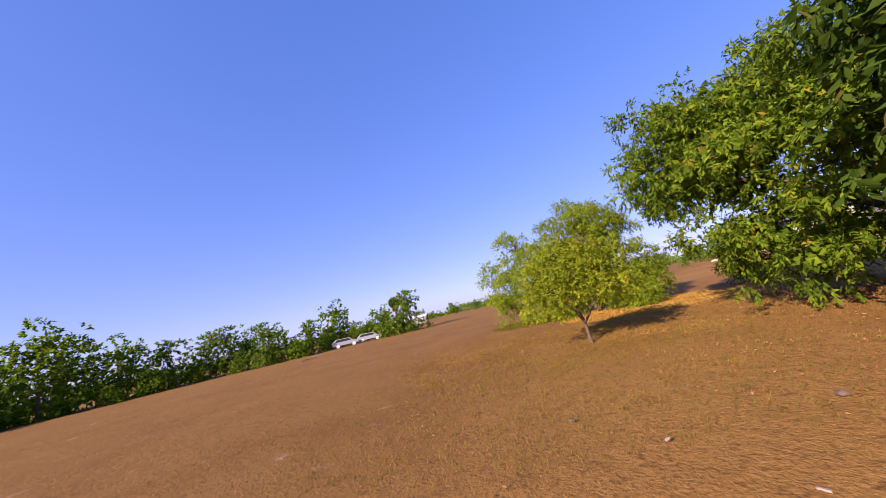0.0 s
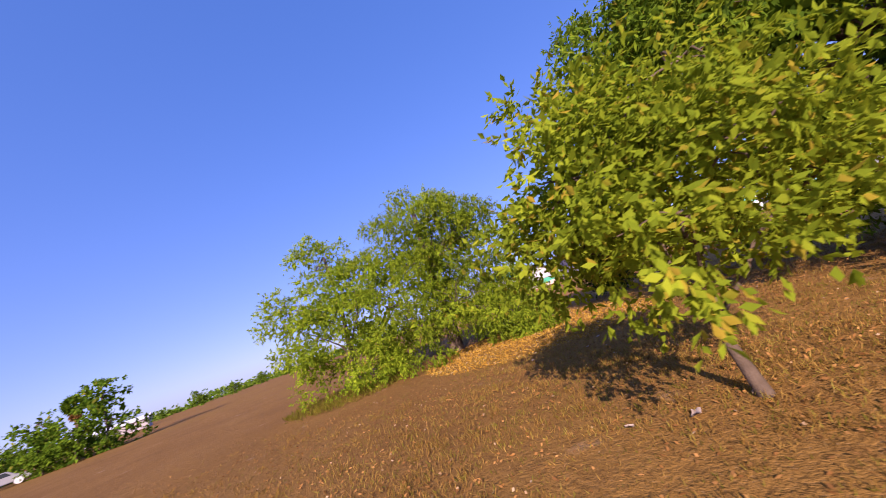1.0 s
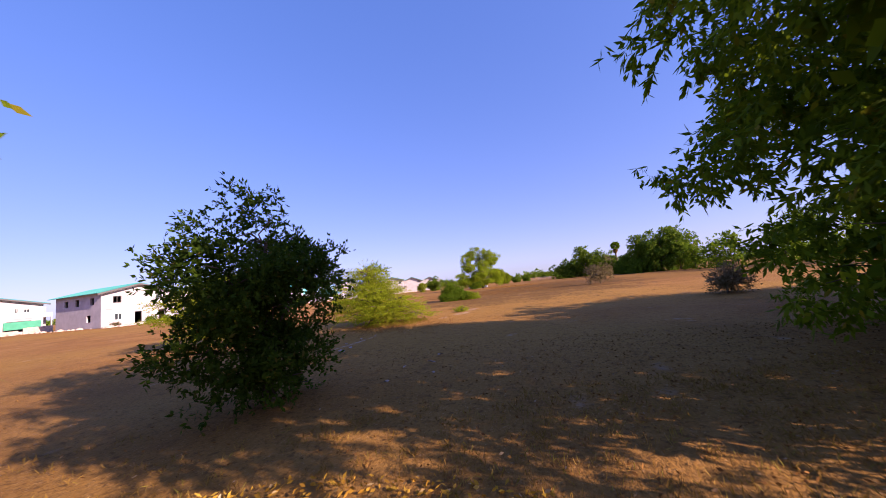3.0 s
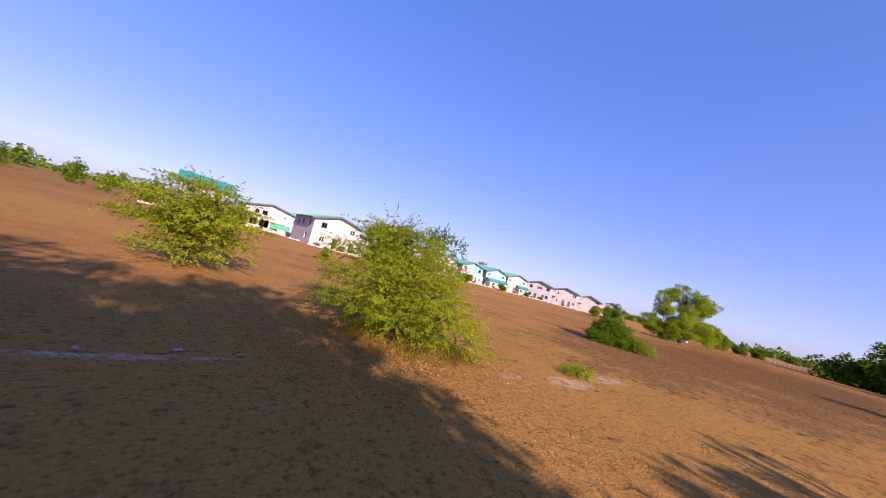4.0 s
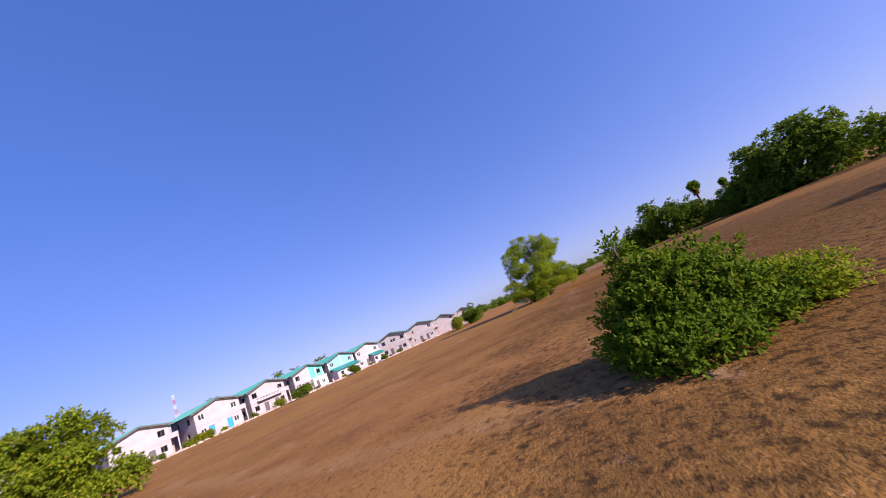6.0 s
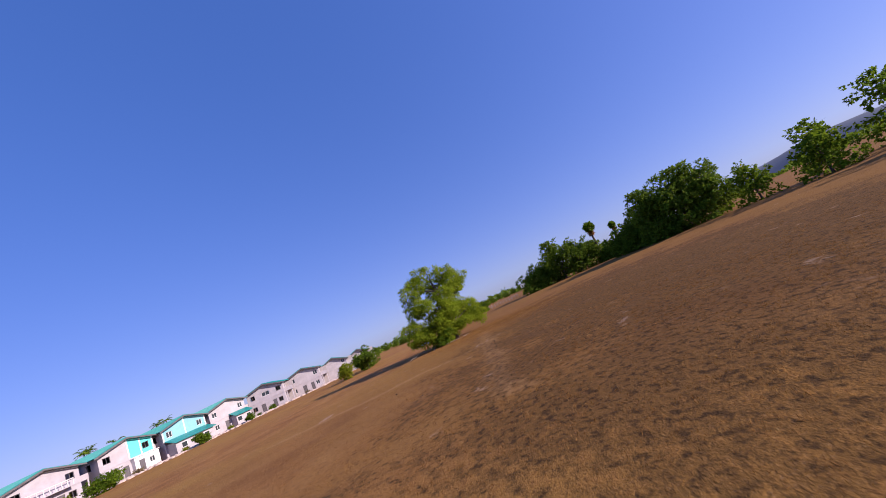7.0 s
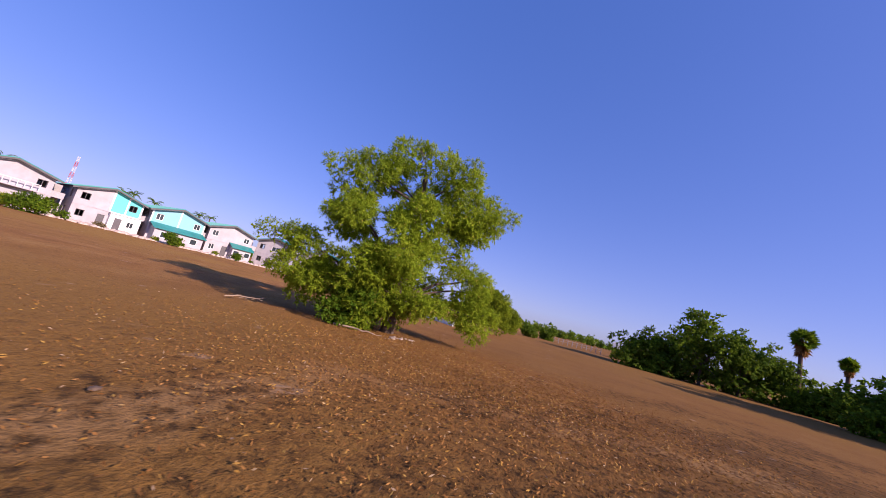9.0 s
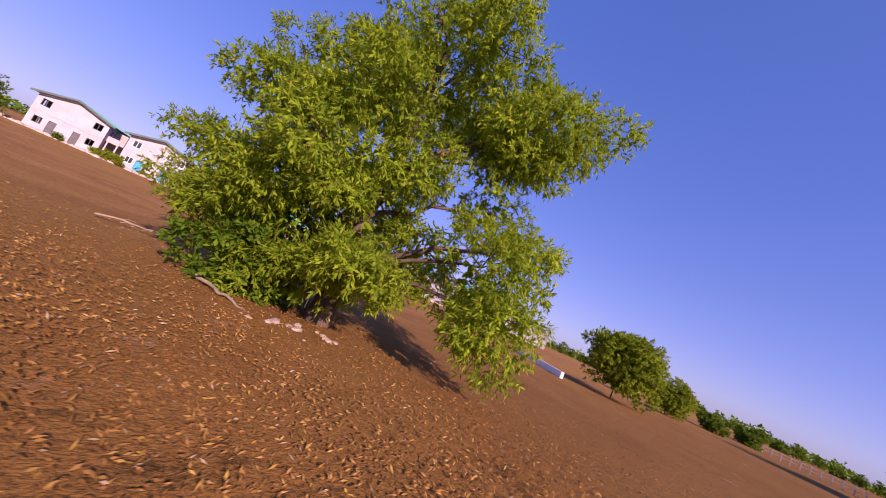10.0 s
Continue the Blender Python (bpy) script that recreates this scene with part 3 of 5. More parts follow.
    if lean is not None:
        a, b, out = lean
        bm = bmesh.new()
        add_prism(bm, [(a, 0), (b, 0), (b, 2.35), (a, 2.35)], -out, -out + 0.18)
        part("porch_wall", bm, wall, ob)
        for s in (a, b - 0.18):
            bm = bmesh.new()
            add_box(bm, s, -out + 0.18, 0, s + 0.18, -0.003, 2.5)
            part("porch_side", bm, wall, ob)
        bm = bmesh.new()
        v = [bm.verts.new(p) for p in ((a - 0.4, -out - 0.5, 2.25), (b + 0.4, -out - 0.5, 2.25), (b + 0.4, -0.08, 3.15), (a - 0.4, -0.08, 3.15))]
        f = bm.faces.new(v)
        ext = bmesh.ops.extrude_face_region(bm, geom=[f])
        bmesh.ops.translate(bm, verts=[q for q in ext["geom"] if isinstance(q, bmesh.types.BMVert)], vec=(0, 0, 0.09))
        bmesh.ops.recalc_face_normals(bm, faces=bm.faces)
        part("porch_roof", bm, ROOF_TEAL, ob, "teal lean-to roof sheet")
        wx = (a + b) / 2
        for k in (-1, 1):
            bm = bmesh.new()
            q = wx + k * (b - a) * 0.3
            add_box(bm, q - 0.5, -out - 0.03, 0.9, q + 0.5, -out - 0.003, 1.8)
            wn_ = part("porch_window", bm, GLASS, ob)
            bm = bmesh.new()
            for r in ((q - 0.56, 0.84, q + 0.56, 0.9), (q - 0.56, 1.8, q + 0.56, 1.86), (q - 0.56, 0.9, q - 0.5, 1.8), (q + 0.5, 0.9, q + 0.56, 1.8)):
                add_box(bm, r[0], -out - 0.05, r[1], r[2], -out - 0.003, r[3])
            part("frame", bm, TRIM_WHITE, wn_)
    if annex:
        # plain white ground-floor room standing forward of the front wall
        a, b, out, top = 0.3, w / 2 + 0.2, 0.9, 2.72
        holes = [(1.0, 0.0, 1.9, 2.1), (2.7, 0.95, 3.6, 1.95)]
        mid = (a + b) / 2
        bm = bmesh.new()
        facade(b - a, top, [(p - mid, q, r - mid, s) for p, q, r, s in holes], 0.0, 0.2, bm)
        bmesh.ops.translate(bm, verts=bm.verts, vec=(mid, -out, 0))
        part("annex_wall", bm, TRIM_WHITE, ob)
        for s in (a, b - 0.2):
            box_part("annex_side", (s, -out + 0.2, 0), (s + 0.2, -0.005, top), TRIM_WHITE, ob)
        box_part("annex_roof", (a - 0.1, -out - 0.15, top + 0.003), (b + 0.1, -0.065, top + 0.12), TRIM_WHITE, ob)
        door(ob, 1.0, 1.9, 2.1, -out, TRIM_DARK)
        window(ob, 2.7, 0.95, 3.6, 1.95, -out, True)
    if balcony:
        bm = bmesh.new()
        add_box(bm, -w * 0.34, -1.1, 2.8, w * 0.34, -0.07, 2.95)
        part("balcony_slab", bm, WALL_RAW, ob)
        for k in range(9):
            q = -w * 0.33 + k * w * 0.66 / 8
            box_part("rail_post", (q - 0.04, -1.08, 2.95), (q + 0.04, -1.0, 3.85), TRIM_WHITE, ob)
        box_part("rail", (-w * 0.34, -1.1, 3.85), (w * 0.34, -0.98, 3.95), TRIM_WHITE, ob)
    if green:
        box_part("green_sheet", (w * 0.05, -0.5, 0.9), (w * 0.46, -0.42, 2.3), SHUTTER_GREEN, ob, "green corrugated sheet screen")
    # recessed link to the next house: low wall, columns and a dark upper room
    lx = w / 2 + 0.06
    bm = bmesh.new()
    add_box(bm, lx, 4.0, 0, lx + 1.7, 4.2, 5.0)
    part("link_wall", bm, WALL_GREY, ob)
    box_part("link_slab", (lx, 1.2, 2.8), (lx + 1.7, 3.99, 2.95), WALL_RAW, ob)
    for q in (lx + 0.15, lx + 1.45):
        box_part("column", (q, 1.25, 0), (q + 0.2, 1.45, 2.8), WALL_WHITE, ob)
    box_part("parapet", (lx, 1.22, 2.95), (lx + 1.7, 1.34, 3.75), WALL_RAW, ob)
    return ob


def std_wins(w, glazed=True, lower=True):
    q = w * 0.36
    out = [(-q - 0.55, 3.75, -q + 0.55, 4.85, glazed), (q - 0.55, 3.75, q + 0.55, 4.85, glazed)]
    if lower:
        out += [(-q - 0.5, 1.0, -q + 0.5, 2.05, glazed), (q - 0.5, 1.0, q + 0.5, 2.05, glazed)]
    return out


W = 8.5
gable_house(9.4, 82.4, 11.6, "white unfinished house with open ground floor and green screen", WALL_WHITE, wins=[(-3.6, 3.75, -2.6, 4.75, False), (-1.9, 3.75, -0.7, 4.85, False), (2.0, 3.9, 2.5, 4.8, True), (3.2, 3.9, 4.0, 4.6, True), (-4.3, 0.3, -2.5, 2.5, False), (-2.1, 0.3, 0.2, 2.5, False), (1.0, 0.4, 4.2, 2.4, False)], green=True)
gable_house(16.4, 53.2, 9.8, "plain white two-storey house with few windows", WALL_WHITE, wins=[(-3.4, 3.75, -2.3, 4.85, False), (2.6, 3.75, 3.7, 4.85, True), (-3.2, 1.0, -2.2, 2.05, True)], doors=[(-0.5, 0.5, 2.1, None), (3.0, 4.0, 2.1, None)])
gable_house(38.6, 76.8, W, "white two-storey house with two dark doorways", WALL_WHITE, wins=std_wins(W, False), doors=[(-1.9, -1.0, 2.1, TRIM_DARK), (0.9, 1.8, 2.1, TRIM_DARK)], turn=-0.1)
gable_house(50.0, 73.2, W, "white two-storey house with two bright blue doors", WALL_WHITE, wins=std_wins(W), doors=[(-2.2, -1.2, 2.15, DOOR_BLUE), (1.2, 2.2, 2.15, DOOR_BLUE)], turn=-0.08)
gable_house(61.0, 73.0, W, "raw rendered house with an unfinished balcony", WALL_RAW, wins=std_wins(W, False), doors=[(-1.4, -0.4, 2.1, TRIM_DARK), (1.2, 2.1, 2.1, TRIM_DARK)], balcony=True, turn=-0.08)
gable_house(71.9, 71.8, W, "pale house with turquoise painted upper gable", WALL_WHITE, WALL_CYAN, wins=std_wins(W, False), doors=[(-1.0, -0.1, 2.1, TRIM_DARK)], upper_from=0.2, turn=-0.12, annex=True)
gable_house(81.4, 69.4, W, "house with light blue gable and a teal lean-to porch", WALL_WHITE, WALL_BLUE, wins=std_wins(W, True, False), lean=(-3.9, 3.9, 2.4), turn=-0.15)
gable_house(90.8, 67.6, W, "white house with a small teal porch roof", WALL_WHITE, wins=std_wins(W), doors=[(-1.2, -0.2, 2.1, TRIM_DARK)], lean=(0.3, 4.0, 1.8), turn=-0.25)
gable_house(98.6, 63.4, W, "raw pinkish two-storey house with teal roof", WALL_RAW, wins=std_wins(W, False) + [(-0.9, 3.8, 0.9, 4.8, True)], doors=[(-1.6, -0.6, 2.1, TRIM_DARK), (1.2, 2.1, 2.1, TRIM_DARK)], turn=-1.12, depth=9.0)
gable_house(108.8, 58.8, W, "white two-storey house at the end of the row", WALL_WHITE, wins=std_wins(W), doors=[(-1.0, 0.0, 2.1, TRIM_DARK), (1.2, 2.1, 2.1, TRIM_DARK)], turn=-1.12, depth=9.0)
gable_house(121.0, 56.0, 8.0, "small pale house with teal roof behind shrubs", WALL_RAW, wins=std_wins(8.0), eave=4.8, ridge=6.4, turn=-1.12, depth=9.0)
gable_house(131.0, 52.0, 7.0, "small white house with teal roof behind shrubs", WALL_WHITE, wins=std_wins(7.0), eave=4.6, ridge=6.0, turn=-1.12, depth=9.0)


def eave_house(x, y, label):
    """A house that turns its eaves to the field: teal roof slope, open carport below on columns."""
    ob = empty("house", (x, y, 0), label, "house", "houses along the side street")
    w, d, e, r, t = 7.8, 9.0, 5.6, 7.4, 0.22
    wins = [(-2.6, 3.75, -1.5, 4.85), (1.5, 3.75, 2.6, 4.85)]
    bm = bmesh.new()
    facade(w, e, wins + [(-3.2, 0.0, -0.2, 2.6), (0.2, 0.0, 3.6, 2.6)], 0.0, t, bm)
    part("front_wall", bm, WALL_WHITE, ob)
    box_part("back_wall", (-w / 2, d - t, 0), (w / 2, d, e), WALL_RAW, ob)
    for s in (-1, 1):
        bm = bmesh.new()
        facade(d - 2 * t, e, [(-3.0, 3.75, -2.0, 4.85), (-0.6, 3.75, 0.4, 4.85), (2.0, 3.75, 3.0, 4.85), (-2.6, 0, -1.6, 2.1)], -t / 2, t / 2, bm)
        add_prism(bm, [(-d / 2 + t, e), (d / 2 - t, e), (0, r)], -t / 2, t / 2)
        bmesh.ops.transform(bm, matrix=Matrix.Translation((s * (w / 2 - t / 2), d / 2, 0)) @ Matrix.Rotation(radians(90), 4, "Z"), verts=bm.verts)
        part("side_wall", bm, WALL_GREY, ob)
    box_part("floor_slab", (-w / 2 + t, t, 2.7), (w / 2 - t, d - t, 2.95), WALL_GREY, ob)
    for s in (0, 1):
        bm = bmesh.new()
        o = 0.7
        k = (r - e) / (d / 2)
        ye, ze, yr, zr = (-o, e - o * k, d / 2, r) if s == 0 else (d + o, e - o * k, d / 2, r)
        ribbed_sheet(bm, lambda q: (q, yr, zr + 0.05), lambda q: (q, ye, ze + 0.05), -w / 2 - o, w / 2 + o)
        bmesh.ops.recalc_face_normals(bm, faces=bm.faces)
        part("roof", bm, ROOF_TEAL, ob, "teal ribbed roof sheet")
    for a, b, c, q in wins:
        window(ob, a, b, c, q, 0.0, False)
    for q in (-3.7, 0.0, 3.75):
        box_part("column", (q - 0.14, -0.32, 0), (q + 0.14, -0.04, 2.75), WALL_WHITE, ob)
    box_part("yard_wall", (-w / 2 - 1.9, 0.3, 0), (-w / 2 - 0.02, 0.5, 2.4), WALL_WHITE, ob, "low white side wall")
    return ob


eave_house(-5.8, 62.5, "two-storey house with teal roof and open columned ground floor")
eave_house(-5.0, 76.5, "grey side of a teal-roofed two-storey house")
eave_house(-4.4, 90.5, "teal-roofed two-storey house further down the street")


def mast(x, y, h):
    ob = empty("radio_mast", (x, y, 0), "slim red and white lattice radio mast behind the houses", "mast")
    n = 10
    for i in range(n):
        z0, z1 = h * i / n, h * (i + 1) / n
        a0, a1 = 0.9 * (1 - 0.7 * i / n), 0.9 * (1 - 0.7 * (i + 1) / n)
        pcs = []
        for sx, sy in ((-1, -1), (1, -1), (1, 1), (-1, 1)):
            pcs.append(tube([(sx * a0, sy * a0, z0), (sx * a1, sy * a1, z1)], [0.06, 0.06], 4))
            nx, ny = -sy, sx
            pcs.append(tube([(sx * a0, sy * a0, z0), (nx * a1, ny * a1, z1)], [0.03, 0.03], 4))
        part_arrays("mast_section", *join(pcs), MAST_RED if i % 2 == 0 else TRIM_WHITE, ob)


mast(108.6, 211.0, 24.4)

# ---- trees and shrubs near the way ----
def resize(lobes, s, k=None):
    """Lobes scaled by s across and by k upwards."""
    k = s if k is None else k
    return [(x * s, y * s, z * k, a * s, b * s, c * k) for x, y, z, a, b, c in lobes]


# lobes of (x, y, z, radius), from the top down
LONE = [(-0.3, 0.3, 8.4, 1.4), (0.4, -1.5, 7.6, 1.15), (-1.6, 2.9, 6.9, 1.5), (-0.2, 2.1, 7.5, 1.3), (1.8, 0.4, 6.9, 1.3), (2.7, -2.3, 6.5, 1.55), (3.3, -2.3, 6.9, 0.95), (-2.6, 1.7, 4.8, 1.05), (-1.2, -0.8, 5.3, 1.15), (-0.6, 3.2, 4.9, 1.25)]
LONE += [(2.9, -1.0, 4.4, 1.0), (-1.8, -0.6, 3.7, 1.15), (3.0, -2.5, 3.5, 0.75), (-2.9, 4.0, 3.0, 1.0), (-2.4, 1.1, 2.7, 1.2), (0.0, 1.2, 2.8, 1.3), (2.0, -2.3, 2.7, 1.4), (1.6, -0.5, 2.6, 0.9), (-2.7, 3.0, 1.9, 1.2), (-1.4, 3.5, 1.5, 1.1)]
LONE += [(2.1, -3.2, 1.6, 0.9), (-0.5, -1.6, 1.5, 0.7), (-1.4, 1.0, 0.9, 1.0), (-0.8, -0.4, 0.8, 0.8), (0.9, 1.9, 1.3, 1.1), (0.2, 1.0, 6.0, 0.8), (0.2, -0.6, 4.2, 0.85), (-0.7, -0.4, 2.5, 1.05), (0.9, 0.5, 3.9, 0.8), (0.6, 0.2, 1.8, 1.0), (2.0, -1.5, 6.1, 0.75), (1.9, -1.0, 5.3, 0.6)]
tree("lone_tree", (57.3, 4.9, -0.05), [(x, y, z, r, r, r * 0.84) for x, y, z, r in LONE], [(0, 0, 0), (0.05, 0, 1.4), (-0.1, 0.05, 2.7), (0.15, 0, 4.2), (0.1, 0.1, 6.0), (0.2, 0.3, 7.8)], 0.25, LEAF_LONE,
     "tall lone tree with drooping narrow green leaves in loose clumps", sprays=18000, per=12, spray_len=0.27, length=0.145, width=0.044, droop=0.32, seed=11, shell=(0.5, 0.95), rough=0.25, twigs=5, clumps=360, clump=0.55, core=260, tier=0.6)


MID = [(0, 0, 7.6, 2.2, 2.2, 1.7), (-1.6, 0.4, 6.2, 2.0, 2.0, 1.8), (1.6, -0.4, 6.0, 2.0, 2.0, 1.7), (0.3, -1.7, 5.2, 2.0, 1.9, 1.8), (0.0, 1.8, 5.4, 2.0, 2.0, 1.8), (2.3, -0.9, 3.4, 1.8, 1.8, 1.5),
       (-2.2, -0.6, 3.6, 1.9, 1.9, 1.7), (0.6, -2.5, 2.6, 1.9, 1.7, 1.5), (-1.4, -2.2, 1.9, 1.8, 1.6, 1.4), (2.6, -1.8, 1.5, 1.6, 1.5, 1.1), (2.3, 1.2, 2.4, 1.8, 1.8, 1.5), (-2.4, 1.2, 1.9, 1.7, 1.7, 1.4)]
tree("mango_tree", (-22.3, -13.2, -0.05), resize(MID, 0.9, 0.72) + [(3.1, -1.0, 0.8, 1.1, 1.1, 0.6), (2.4, -2.4, 0.9, 1.1, 1.0, 0.7), (1.3, -1.6, 4.5, 1.2, 1.2, 1.0), (0.9, -1.0, 5.4, 1.1, 1.1, 0.9)], [(0, 0, 0), (0.1, 0, 1.5), (0, 0.1, 3.5), (0.1, 0, 6.5)], 0.25, LEAF_MANGO, "dense dome-shaped broadleaf tree with foliage down to the ground",
     sprays=11500, per=12, spray_len=0.28, length=0.112, width=0.04, droop=0.5, seed=21, shell=(0.82, 1.05), rough=0.25, clumps=270, clump=0.6, core=420, tier=0.45, twigs=9)

BIG = [(-3.4, 2.3, 8.9, 1.7, 1.7, 1.8), (-3.7, 2.1, 6.4, 1.4, 1.4, 1.6), (-3.9, -0.3, 6.0, 1.5, 1.5, 1.5), (-3.9, 0.7, 7.6, 1.4, 1.4, 1.4), (-3.6, 0.0, 8.6, 1.6, 1.6, 1.6), (-2.2, 1.9, 9.9, 1.9, 1.9, 1.6), (0.6, -0.4, 8.8, 2.7, 2.7, 1.7), (-2.2, 0.6, 7.8, 2.3, 2.3, 1.8), (2.0, -0.6, 8.0, 2.4, 2.4, 1.9), (0.2, -2.3, 7.6, 2.4, 2.2, 1.9), (-0.8, 1.2, 8.2, 2.4, 2.2, 2.0), (-3.0, -1.2, 6.2, 2.0, 2.0, 1.8), (2.6, -0.4, 6.2, 2.1, 2.0, 1.8), (-2.6, 1.8, 5.6, 2.1, 2.1, 1.9), (2.4, -2.6, 5.4, 2.1, 2.0, 1.8)]
BIG += [(-0.6, -3.2, 5.0, 2.1, 1.9, 1.8), (0.0, 1.0, 4.6, 2.0, 1.9, 1.7), (-2.6, 0.2, 3.2, 1.9, 1.9, 1.7), (-1.6, 1.2, 2.2, 1.7, 1.7, 1.5), (1.8, -2.0, 3.0, 1.8, 1.8, 1.4), (1.9, -0.2, 2.6, 1.7, 1.7, 1.3), (-2.0, -1.8, 2.0, 1.6, 1.6, 1.3), (0.2, 0.2, 2.0, 2.4, 2.0, 1.6), (3.2, -0.4, 1.6, 1.8, 1.8, 1.3), (0.6, -2.8, 1.8, 1.8, 1.8, 1.4)]
tree("broadleaf_tree", (-12.3, -22.5, -0.05), resize(BIG, 1.06, 0.72), [(0, 0, 0), (0.15, 0, 1.6), (0, 0.1, 3.6), (0.1, 0, 6.4)], 0.34, LEAF_BIG, "large round-crowned broadleaf tree with dark shaded interior",
     group="big field trees", sprays=10000, per=11, spray_len=0.34, length=0.165, width=0.06, droop=0.45, seed=31, shell=(0.8, 1.04), rough=0.25, clumps=360, clump=0.72, core=1500, tier=0.45)
WIDE = [(0, 0, 6.4, 2.3, 2.3, 1.4), (-1.9, 0.8, 5.6, 2.1, 2.1, 1.6), (2.0, -0.6, 5.6, 2.1, 2.1, 1.6), (0.4, 2.0, 4.8, 2.1, 2.0, 1.7), (-0.8, -2.0, 4.8, 2.0, 2.0, 1.7), (-2.7, -0.4, 4.0, 1.9, 1.9, 1.6), (2.8, 0.9, 4.0, 1.9, 1.9, 1.6),
        (0.2, 0.4, 3.2, 2.4, 2.4, 1.5), (-1.9, 1.8, 2.4, 1.8, 1.8, 1.4)]
WIDE += [(0, 0, 1.7, 2.8, 2.8, 1.5), (2.4, -0.8, 1.7, 2.0, 2.0, 1.5), (-2.4, -0.6, 1.7, 2.0, 2.0, 1.5), (3.2, -0.4, 2.6, 1.7, 1.7, 1.3), (-3.6, 0.6, 2.6, 1.7, 1.7, 1.5), (-3.4, -1.2, 4.4, 1.7, 1.7, 1.5), (3.9, -1.0, 3.6, 1.5, 1.5, 1.3),
        (-2.0, 0.4, 6.5, 1.7, 1.7, 1.2), (-3.2, 0.4, 5.4, 1.6, 1.6, 1.4)]
BIG2 = [(0, 0, 9.4, 2.4, 2.4, 1.8), (-1.6, 0.8, 8.0, 2.1, 2.1, 1.8), (1.8, -0.6, 7.8, 2.1, 2.1, 1.8), (0.4, 1.8, 6.4, 2.1, 2.0, 1.8), (-0.8, -1.8, 6.6, 2.0, 2.0, 1.8), (-2.0, -0.4, 5.0, 1.9, 1.9, 1.7), (2.0, 0.9, 5.0, 1.9, 1.9, 1.7), (0.2, 0.4, 3.6, 2.2, 2.2, 1.5), (-1.6, 1.6, 3.2, 1.7, 1.7, 1.4)]
tree("broadleaf_tree", (-4.0, -31.0, -0.05), resize(WIDE, 1.0, 0.95), [(0, 0, 0), (0.1, 0.1, 1.6), (0, 0, 4.0), (0, 0, 6.0)], 0.34, LEAF_DARK, "broad dark green tree beside the large one", group="big field trees",
     sprays=3400, per=11, spray_len=0.42, length=0.26, width=0.12, droop=0.45, seed=33, shell=(0.6, 1.05), clumps=420, clump=0.65, core=900)
tree("broadleaf_tree", (-11.4, -29.0, -0.05), resize(BIG2 + [(-1.5, 2.0, 4.6, 2.0, 2.0, 1.4), (0, 0.5, 2.0, 3.0, 3.0, 1.8), (2.3, 1.8, 1.7, 2.3, 2.3, 1.4), (3.2, 1.3, 3.5, 2.3, 2.3, 1.6), (3.1, 2.0, 5.6, 2.0, 2.0, 1.5), (-2.4, 0.4, 3.3, 1.8, 1.8, 1.5)], 0.74, 1.04), [(0, 0, 0), (0.1, 0.1, 1.6), (0, 0, 4.0), (0, 0, 7.0)], 0.3, LEAF_DARK,
     "dark green broadleaf tree close behind the large one", group="big field trees", sprays=3400, per=11, spray_len=0.42, length=0.26, width=0.12, droop=0.45, seed=35, shell=(0.6, 1.05), clumps=420, clump=0.65, core=900)

LSH = [(-0.5, 0, 5.9, 1.5, 1.4, 1.1), (0.8, 0.3, 5.0, 1.5, 1.4, 1.1), (-1.5, -0.2, 4.2, 1.4, 1.3, 1.0), (0.9, -0.8, 3.2, 1.5, 1.4, 1.1), (-0.6, -0.9, 2.6, 1.5, 1.4, 1.1), (1.4, -0.2, 1.5, 1.4, 1.3, 1.0), (-0.7, -0.6, 1.0, 1.5, 1.4, 0.9), (0.5, -1.5, 0.6, 1.3, 1.1, 0.5)]
tree("young_tree", (-26.3, -14.0, -0.03), resize(LSH, 0.95, 0.84), [(0, 0, 0), (0, 0, 1.4), (0.1, 0, 3.0), (0, 0, 5.4)], 0.13, LEAF_LONE, "slender light green tree with thick undergrowth at its foot",
     sprays=3000, per=13, spray_len=0.34, length=0.12, width=0.05, droop=0.3, seed=41, shell=(0.5, 1.05), rough=0.4, clumps=150, clump=0.42)

SMALL = [(-0.2, 0.3, 3.6, 1.1, 1.1, 0.8), (0.9, 0.2, 3.3, 1.1, 1.1, 0.7), (-1.1, -0.2, 3.2, 1.0, 1.0, 0.7), (0.3, -1.0, 2.9, 1.1, 1.0, 0.7), (-0.5, 1.1, 2.8, 1.1, 1.1, 0.7), (1.4, -0.6, 2.4, 0.9, 0.9, 0.6), (-1.5, 0.6, 2.4, 0.9, 0.9, 0.6), (-0.7, -1.1, 2.3, 0.9, 0.9, 0.55), (1.1, 1.1, 2.2, 0.9, 0.9, 0.6), (-0.8, 0.5, 4.4, 0.5, 0.5, 0.6), (0.9, -0.3, 4.3, 0.5, 0.5, 0.5)]
tree("small_tree", (-20.0, -25.15, -0.03), resize(SMALL, 0.64, 0.71), [(0, 0, 0), (-0.05, 0.1, 0.6), (-0.2, 0.15, 1.2), (-0.1, 0.2, 2.0), (0, 0, 2.9)], 0.05, LEAF_YELLOW, "small open-crowned tree with yellow-green leaves and a leaning trunk",
     sprays=1750, per=12, spray_len=0.34, length=0.1, width=0.05, droop=0.2, seed=51, shell=(0.4, 1.12), rough=0.45, twigs=5, clumps=170, clump=0.3)

